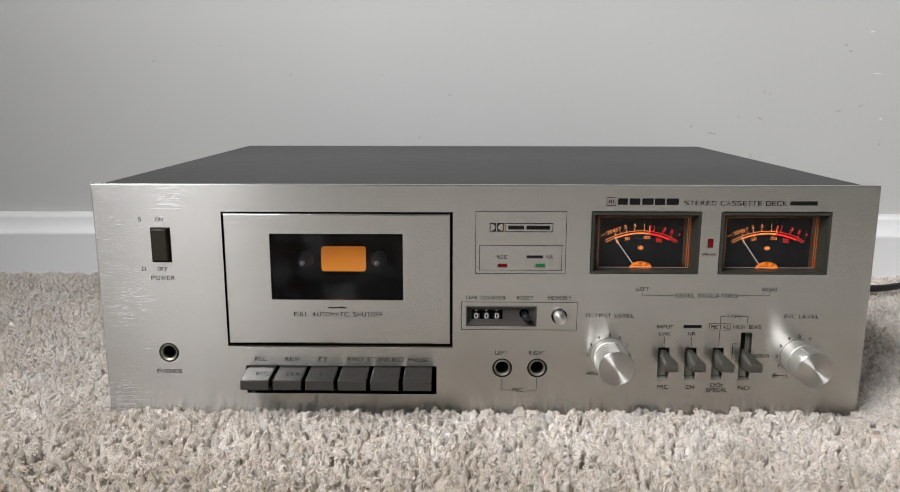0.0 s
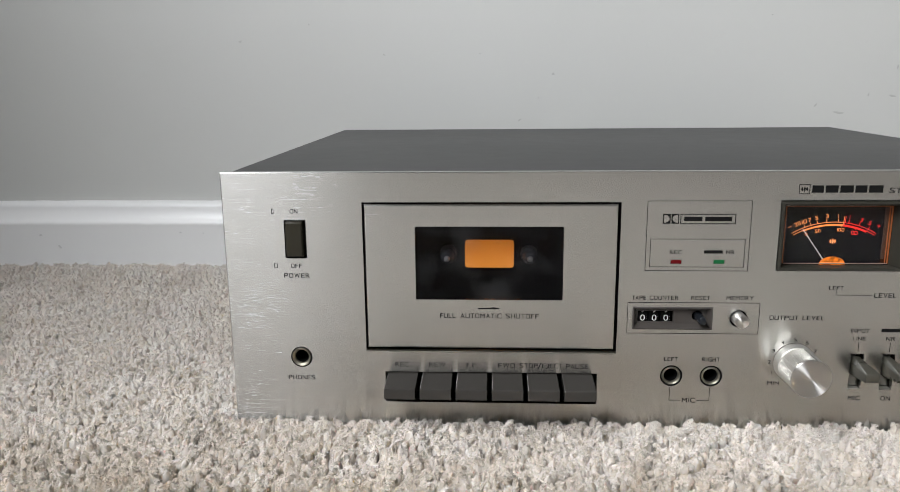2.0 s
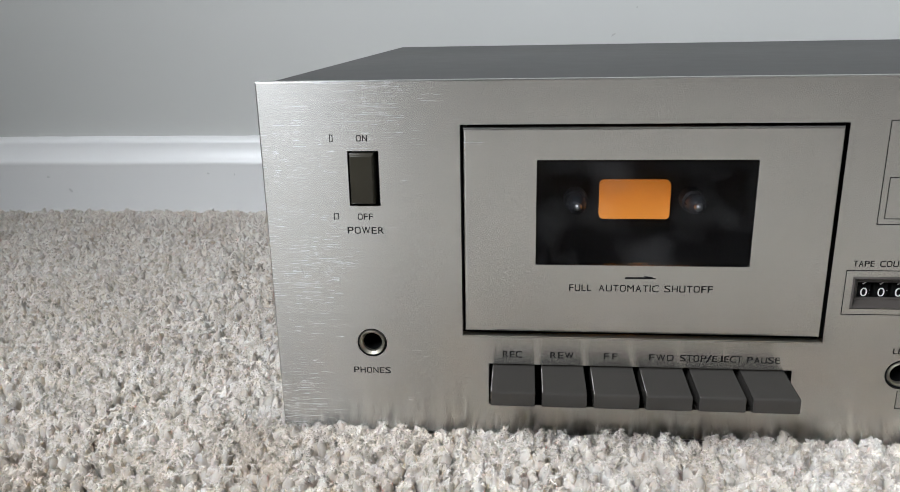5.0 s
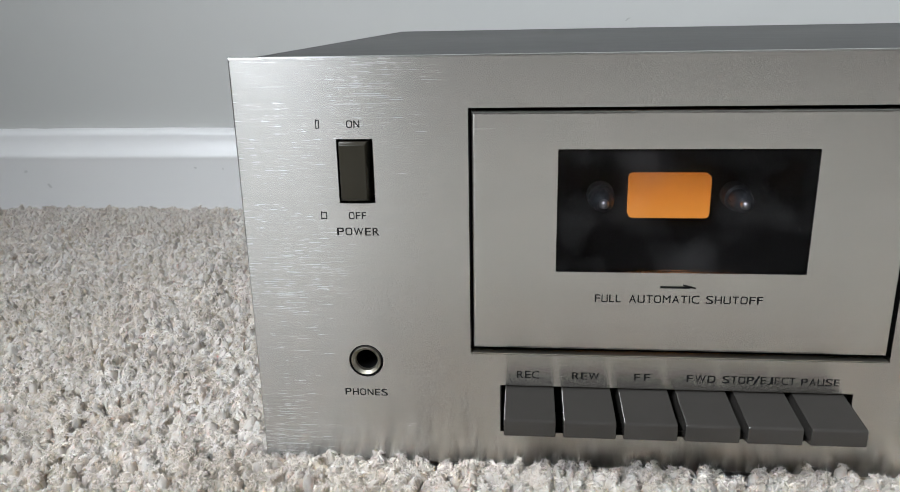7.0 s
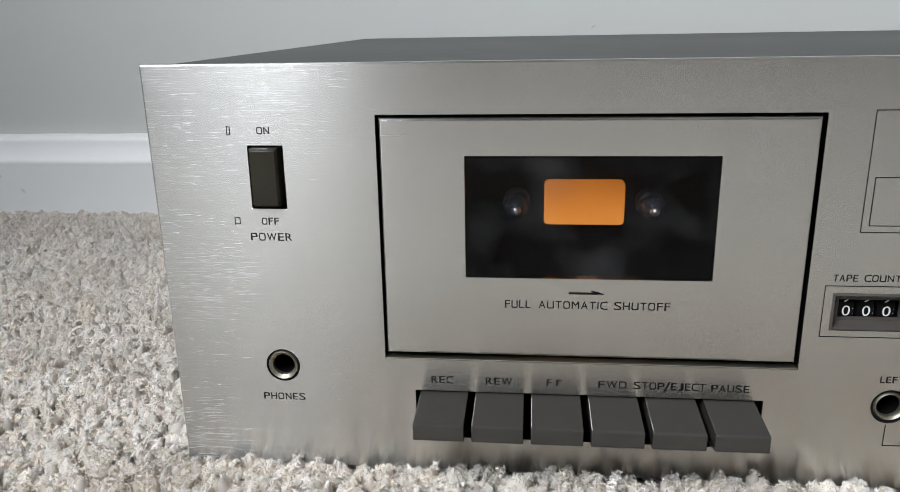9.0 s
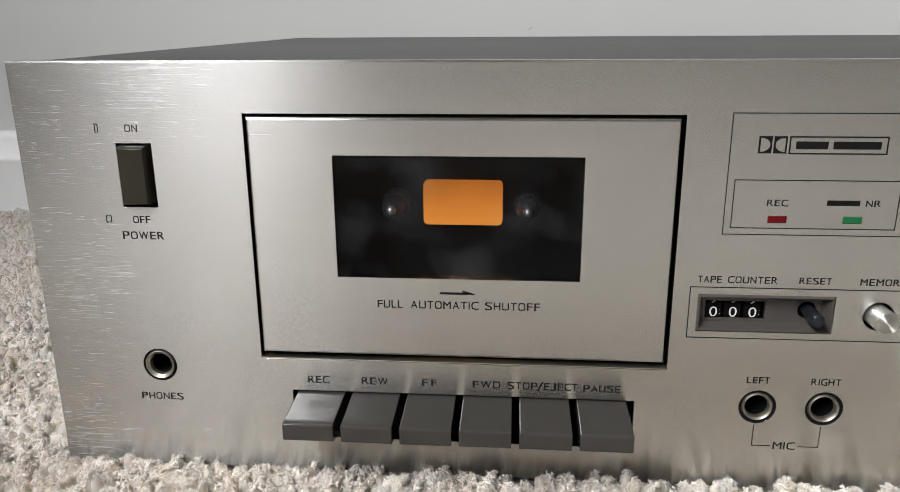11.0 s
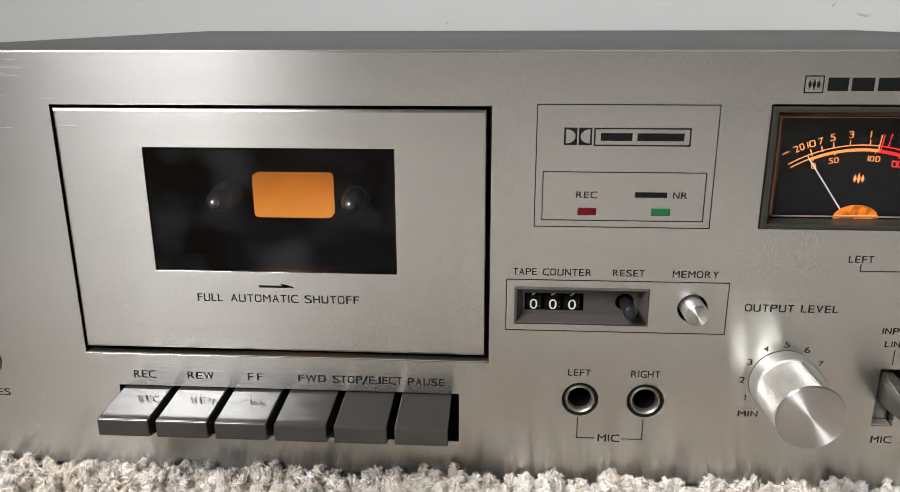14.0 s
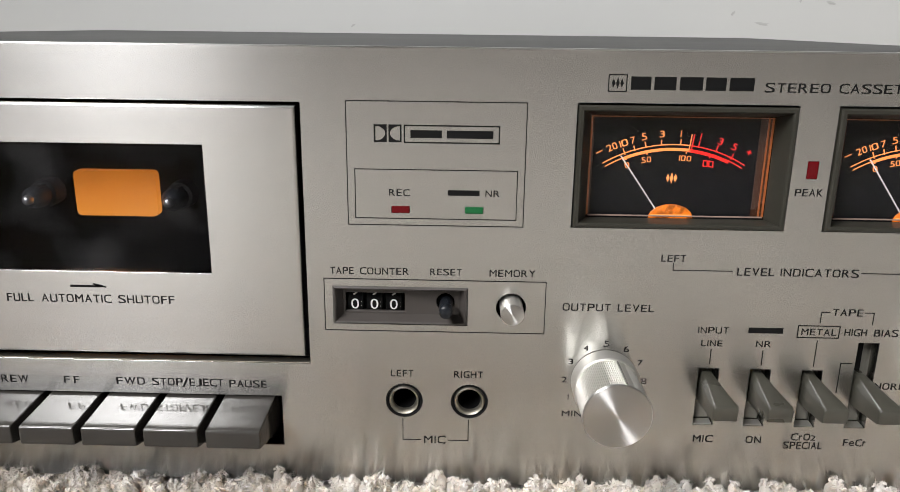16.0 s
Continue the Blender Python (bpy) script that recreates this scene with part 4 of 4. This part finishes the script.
    box(strip, 116.9 + dx, 117.3 + dx, 7.0, 7.9, 84, 113.2)
    box(strip, 118.0 + dx, 118.5 + dx, 6.9, 7.4, 84, 113.2)
    box(strip, 66.6 + dx, 118.0 + dx, 6.9, 7.4, 113.0, 113.2)
    for a, b in ((114.9, 118.3), (66.3, 67.2)):
        part("lens_side", cube(a + dx, b + dx, 7.42, 7.6, 84, 113.2), LENS_SIDE, bez, "dim amber side of the lens")
    part("lens_edge", strip, EDGE, bez, "orange lit edges of the lens")
    rim = cube(66.6 + dx, 118.0 + dx, 6.3, 6.7, 83.8, 84.2, bevel=0.1)
    part("lens_rim", rim, RIM, bez)
    lens = part("lens", cube(65.8 + dx, 118.8 + dx, 6.72, 6.88, 83.0, 113.8), CLEAR, bez, "clear plastic lens")
    lens.visible_shadow = False


for m in METERS:
    level_meter(m)


def output_knob():
    k = part("control_knob", lathe([(10.2, -0.3), (10.2, -6.2), (9.9, -6.6)], 72), KNOB_SIDE, deck, "round aluminium output level knob", at=(73.75, 0, 33.2), smooth=35)
    part("knurled_grip", lathe([(9.7, -6.4), (9.7, -6.8), (9.75, -22.0), (9.5, -22.4)], 216, 1, 0.22, (-22.2, -6.7)), KNOB_SIDE, k, "finely ribbed grip")
    part("knob_face", lathe([(9.75, -22.2), (9.8, -22.6), (9.5, -23.0), (0.0, -23.05)], 72), KNOB_FACE, k, "turned aluminium end face", smooth=30)
    g = cube(-1.0, 1.0, -22.3, -6.6, 9.3, 9.8, bevel=0.2)
    bmesh.ops.rotate(g, cent=(0, 0, 0), matrix=Matrix.Rotation(radians(20), 3, "Y"), verts=g.verts)
    pointer = part("pointer", g, KNOB_SIDE, k, "smooth pointer strip")
    g = cube(-1.35, -0.95, -22.2, -6.7, 9.3, 9.84, bevel=0.08)
    bmesh.ops.rotate(g, cent=(0, 0, 0), matrix=Matrix.Rotation(radians(20), 3, "Y"), verts=g.verts)
    part("pointer_groove", g, SLOT, pointer, "dark groove beside the strip")


output_knob()


def record_knob():
    k = part("control_knob", lathe([(10.0, -0.3), (10.0, -9.9), (9.75, -10.2)], 72), KNOB_SIDE, deck, "two-part concentric aluminium record level knob", at=(182.75, 0, 33.2), smooth=35)
    part("knob_gap", lathe([(9.2, -10.0), (9.2, -10.9)], 48), BLACK, k)
    part("outer_grip", lathe([(9.6, -10.7), (9.75, -10.95), (9.8, -22.2), (9.5, -22.5)], 72), KNOB_SIDE, k, smooth=35)
    part("knob_face", lathe([(9.75, -22.3), (9.8, -22.7), (9.5, -23.1), (0.0, -23.15)], 72), KNOB_FACE, k, "turned aluminium end face", smooth=30)
    for y0, y1 in ((-9.8, -0.6), (-21.2, -11.1)):
        g = cube(-0.5, 0.5, y0, y1, 9.6, 10.2, bevel=0.2)
        bmesh.ops.rotate(g, cent=(0, 0, 0), matrix=Matrix.Rotation(radians(-22), 3, "Y"), verts=g.verts)
        part("pointer", g, KNOB_SIDE, k, "raised pointer line")


record_knob()


def lever_switch(x, top):
    """Slide lever in an upright slot; the bat widens and flattens towards its tip."""
    c = x + 3.15
    well = tray(x - 0.02, x + 6.32, 4.05, 5.6, 18.68, top + 0.02, 0.58)
    ob = part("lever_switch", well, SLOT, deck, "grey plastic lever slot")
    part("slot_ledge", hull([(0.35, x + 0.3, x + 6.0, 18.75, 19.0), (3.3, x + 0.5, x + 5.8, 18.75, 19.35)], 0.08), KNOB_SIDE, ob, "bright lower edge of the slot")
    part("slot_plate", cube(x + 0.45, x + 5.85, 3.4, 5.4, 19.35, 26.2, bevel=0.7), SLOT, ob)
    part("slot_gap", cube(c - 1.3, c + 1.3, 5.2, 5.58, 28.0, top - 1.5), BLACK, ob)
    bm = bmesh.new()
    # sections: y, half widths and heights of the crest, the shoulder and the underside
    rings = []
    for y, shift, (w0, z0), (w1, z1), (w2, z2) in ((-17.3, 0.35, (3.1, 33.7), (3.5, 33.0), (3.3, 29.5)), (-16.2, 0.35, (3.2, 34.2), (3.7, 33.4), (3.5, 29.0)),
                                                   (-6.0, 0.1, (2.0, 35.4), (2.9, 33.2), (2.7, 27.4)), (-0.5, 0.0, (1.4, 36.2), (2.2, 33.6), (2.1, 26.4)), (5.4, 0.0, (1.3, 36.4), (2.0, 33.8), (1.9, 26.2))):
        rings.append([bm.verts.new(((c + shift + x) * MM, y * MM, z * MM)) for x, z in ((-w0, z0), (w0, z0), (w1, z1), (w2, z2), (-w2, z2), (-w1, z1))])
    for a, b in zip(rings, rings[1:]):
        for k in range(6):
            bm.faces.new((a[k], a[(k + 1) % 6], b[(k + 1) % 6], b[k]))
    bm.faces.new(rings[0])
    bm.faces.new(rings[-1])
    bmesh.ops.recalc_face_normals(bm, faces=bm.faces)
    bmesh.ops.bevel(bm, geom=[e for e in bm.edges if e.calc_face_angle(0) > 0.35], offset=0.3 * MM, segments=2, affect="EDGES", profile=0.5)
    part("lever", bm, LEVER, ob, "olive grey lever bat", smooth=30)


for i, x in enumerate(SLOT_X):
    lever_switch(x, 47.3 if i == 3 else 38.0)


# ---- power cable ----
def power_cable():
    cu = bpy.data.curves.new("power_cable", "CURVE")
    cu.dimensions, cu.bevel_depth, cu.bevel_resolution = "3D", 0.0033, 3
    sp = cu.splines.new("NURBS")
    pts = [(0.15, 0.306, 0.03), (0.17, 0.33, 0.02), (0.23, 0.33, 0.003), (0.30, 0.29, 0.002), (0.36, 0.272, 0.0035), (0.385, 0.272, 0.004), (0.41, 0.288, 0.004), (0.46, 0.315, 0.004), (0.60, 0.33, 0.003), (0.9, 0.32, 0.003)]
    sp.points.add(len(pts) - 1)
    for p, q in zip(sp.points, pts):
        p.co = (*q, 1)
    sp.use_endpoint_u, sp.order_u = True, 4
    ob = new("text", cu)
    me = bpy.data.meshes.new_from_object(ob)
    bpy.data.objects.remove(ob)
    me.materials.clear()
    me.polygons.foreach_set("use_smooth", [True] * len(me.polygons))
    tagged(part("power_cable", me, RUBBER), "black rubber power cable lying on the carpet", "cable")


power_cable()


# ---- carpet pile ----
def pile():
    """Twisted cut-pile tufts: a soft core and loose fibres round it, finer where the camera passes close."""
    rng = np.random.default_rng(7)
    blocks = []

    def field(x, y, scale, seed):
        """Smooth variation over the floor from a few waves."""
        r = np.random.default_rng(seed)
        out = np.zeros_like(x)
        for _ in range(9):
            a, p, k = r.uniform(0, 2 * math.pi), r.uniform(0, 6.28), scale * r.uniform(0.6, 1.8)
            out += np.sin((x * math.cos(a) + y * math.sin(a)) * k + p)
        return out / 3.0

    def strip_faces(n, levels, across, closed):
        i = np.arange(levels - 1)[:, None] * across
        k = np.arange(across if closed else across - 1)[None, :]
        m = (k + 1) % across
        quad = np.stack([i + k, i + m, i + across + m, i + across + k], -1).reshape(-1, 4)
        return (quad[None] + (np.arange(n) * levels * across)[:, None, None]).reshape(-1, 4)

    def tufts(x0, x1, y0, y1, step, sides, levels, radius, curls, rows, round_, fibres, width):
        gx, gy = np.meshgrid(np.arange(x0, x1, step), np.arange(y0, y1, step * 0.87))
        gx = gx + (np.arange(gx.shape[0]) % 2)[:, None] * step / 2
        x, y = gx.ravel(), gy.ravel()
        x, y = x + rng.normal(0, step * 0.26, x.size), y + rng.normal(0, step * 0.26, x.size)
        keep = ~((np.abs(x) < 0.2207) & (y > -0.0015) & (y < 0.318)) & (y < 0.3565)
        x, y = x[keep], y[keep]
        n = x.size
        high = 0.0119 + 0.0010 * field(x, y, 260, 3) + 0.0014 * field(x, y, 900, 11) + rng.normal(0, 0.0007, n)
        # pressed lower against the skirting, fuller along the deck's front
        high -= 0.003 * np.clip((y - 0.33) / 0.025, 0, 1)
        high += (0.0021 + 0.0013 * np.clip((x + 0.2) / 0.25, 0, 1)) * (y < 0.0) * np.clip((y + 0.05) / 0.04, 0, 1)
        lean_a = field(x, y, 120, 5) * 1.6 + rng.normal(0, 0.9, n)
        lean = np.abs(rng.normal(0.0014, 0.0012, n)) + 0.0003
        lx, ly = np.cos(lean_a) * lean, np.sin(lean_a) * lean
        front = (np.abs(x) < 0.224) & (y > -0.008) & (y < 0.0)
        ly = np.where(front, -np.abs(ly), ly)
        rad = radius * rng.uniform(0.75, 1.25, n)
        # core: the tuft's soft rounded head
        s = np.linspace(0, 1, levels) ** 0.55
        prof = np.where(s < 0.6, 0.75 + 0.25 * s / 0.6, np.sqrt(np.clip(1 - ((s - 0.6) / 0.4) ** 2, 0.0004, 1)))
        a = np.arange(sides) * 2 * math.pi / sides
        S, A = s[None, :, None], a[None, None, :]
        e = lambda v: v[:, None, None]
        R = e(rad) * prof[None, :, None] * (1 + rng.normal(0, 0.13, (n, levels, sides)))
        bend = S ** 1.7
        vx, vy = e(x) + e(lx) * bend + R * np.cos(A), e(y) + e(ly) * bend + R * np.sin(A)
        vz = BASE + e(high) * S * 0.82 - 0.35 * e(lean) * bend + rng.normal(0, 0.0002, (n, levels, sides))
        blocks.append((np.stack(np.broadcast_arrays(vx, vy, vz), -1).reshape(-1, 3), strip_faces(n, levels, sides, True)))
        # curls: short bent ends of yarn that lie on the head every which way
        m = n * curls
        own = np.repeat(np.arange(n), curls)
        k = np.linspace(0, 1, rows)[None, :]
        girth = np.sqrt(np.clip(1 - (2 * np.linspace(0, 1, rows) - 1) ** 2 * 0.93, 0, 1))
        big = rad[own][:, None]
        way, off = rng.uniform(0, 6.28, m)[:, None], np.sqrt(rng.uniform(0.0, 0.95, m))[:, None]
        yaw, tilt = rng.uniform(0, 6.28, m)[:, None], rng.normal(0.15, 0.4, m)[:, None]
        head = yaw + rng.normal(0, 1.2, m)[:, None] * k
        long = big * rng.uniform(0.6, 1.1, m)[:, None]
        mx = x[own][:, None] + lx[own][:, None] * 0.8 + np.cos(way) * off * big + np.cos(head) * (k - 0.5) * long * np.cos(tilt)
        my = y[own][:, None] + ly[own][:, None] * 0.8 + np.sin(way) * off * big + np.sin(head) * (k - 0.5) * long * np.cos(tilt)
        mz = BASE + high[own][:, None] * 0.80 - (1 - np.sqrt(1 - off ** 2)) * big * 1.0 + (k - 0.5) * long * np.sin(tilt) - 0.0003 * (2 * k - 1) ** 2 - 0.3 * lean[own][:, None]
        a = np.arange(round_) * 2 * math.pi / round_
        fat = rad[own] * rng.uniform(0.2, 0.32, m)
        q = fat[:, None, None] * girth[None, :, None] * (1 + rng.normal(0, 0.1, (m, rows, round_)))
        px = mx[:, :, None] - np.sin(head)[:, :, None] * np.cos(a) * q
        py = my[:, :, None] + np.cos(head)[:, :, None] * np.cos(a) * q
        pz = mz[:, :, None] + np.sin(a) * q
        blocks.append((np.stack([px, py, pz], -1).reshape(-1, 3), strip_faces(m, rows, round_, True)))
        # fibres: fine loose ends that stand out from the curls and soften their outline
        if fibres:
            f = m * fibres
            of = np.repeat(np.arange(m), fibres)
            at = rng.integers(0, rows, f)
            t = np.array([0.0, 1.0])[None, :]
            d = rng.normal(0, 1, (f, 3))
            d[:, 2] += 0.45
            d /= np.linalg.norm(d, axis=1)[:, None]
            w = rng.normal(0, 1, (f, 3))
            w /= np.linalg.norm(w, axis=1)[:, None]
            start = np.stack([mx[of, at], my[of, at], mz[of, at]], 1) + d * (fat[of] * 0.8)[:, None]
            end = start + d * rng.uniform(0.0004, 0.0010, f)[:, None] + rng.normal(0, 0.0003, (f, 3))
            half = width / 2 * rng.uniform(0.7, 1.3, f)[:, None]
            quad = np.stack([start - w * half, start + w * half, end - w * half * 0.4, end + w * half * 0.4], 1)
            blocks.append((quad.reshape(-1, 3), strip_faces(f, 2, 2, False)))

    tufts(-0.25, 0.25, -0.020, 0.008, 0.0035, 7, 4, 0.0023, 8, 3, 4, 18, 0.00012)
    tufts(-0.27, 0.26, -0.070, -0.020, 0.0036, 6, 4, 0.0023, 6, 3, 4, 3, 0.00018)
    tufts(-0.40, -0.25, -0.070, 0.06, 0.0036, 6, 4, 0.0023, 6, 3, 4, 3, 0.00018)
    tufts(-0.25, -0.22, 0.008, 0.06, 0.0036, 6, 4, 0.0023, 6, 3, 4, 3, 0.00018)
    tufts(-0.27, 0.26, -0.13, -0.070, 0.0037, 6, 3, 0.0024, 5, 3, 4, 2, 0.00025)
    tufts(-0.62, -0.40, -0.13, 0.06, 0.0038, 6, 3, 0.0025, 4, 3, 4, 1, 0.0003)
    tufts(-0.40, -0.27, -0.13, -0.070, 0.0038, 6, 3, 0.0025, 4, 3, 4, 1, 0.0003)
    tufts(-0.62, -0.21, 0.06, 0.17, 0.0039, 6, 3, 0.0025, 4, 3, 4, 1, 0.0003)
    tufts(-0.70, -0.21, 0.17, 0.3565, 0.0047, 5, 3, 0.0030, 3, 3, 3, 0, 0.0004)
    tufts(0.21, 0.50, 0.012, 0.3565, 0.0047, 5, 3, 0.0030, 3, 3, 3, 0, 0.0004)
    tufts(0.26, 0.50, -0.13, 0.012, 0.0039, 6, 3, 0.0025, 4, 3, 4, 1, 0.0003)
    verts, faces, start = [], [], 0
    for v, f in blocks:
        verts.append(v)
        faces.append(f + start)
        start += len(v)
    verts, faces = np.concatenate(verts), np.concatenate(faces)
    me = bpy.data.meshes.new("carpet_pile")
    me.vertices.add(len(verts))
    me.vertices.foreach_set("co", verts.astype(np.float32).ravel())
    me.loops.add(faces.size)
    me.loops.foreach_set("vertex_index", faces.astype(np.int32).ravel())
    me.polygons.add(len(faces))
    me.polygons.foreach_set("loop_start", np.arange(0, faces.size, 4, dtype=np.int32))
    me.polygons.foreach_set("use_smooth", np.ones(len(faces), dtype=bool))
    me.update(calc_edges=True)
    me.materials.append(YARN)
    tagged(new("carpet_pile", me), "beige flecked cut-pile carpet, slightly clumped", "carpet", kind="stuff")


pile()
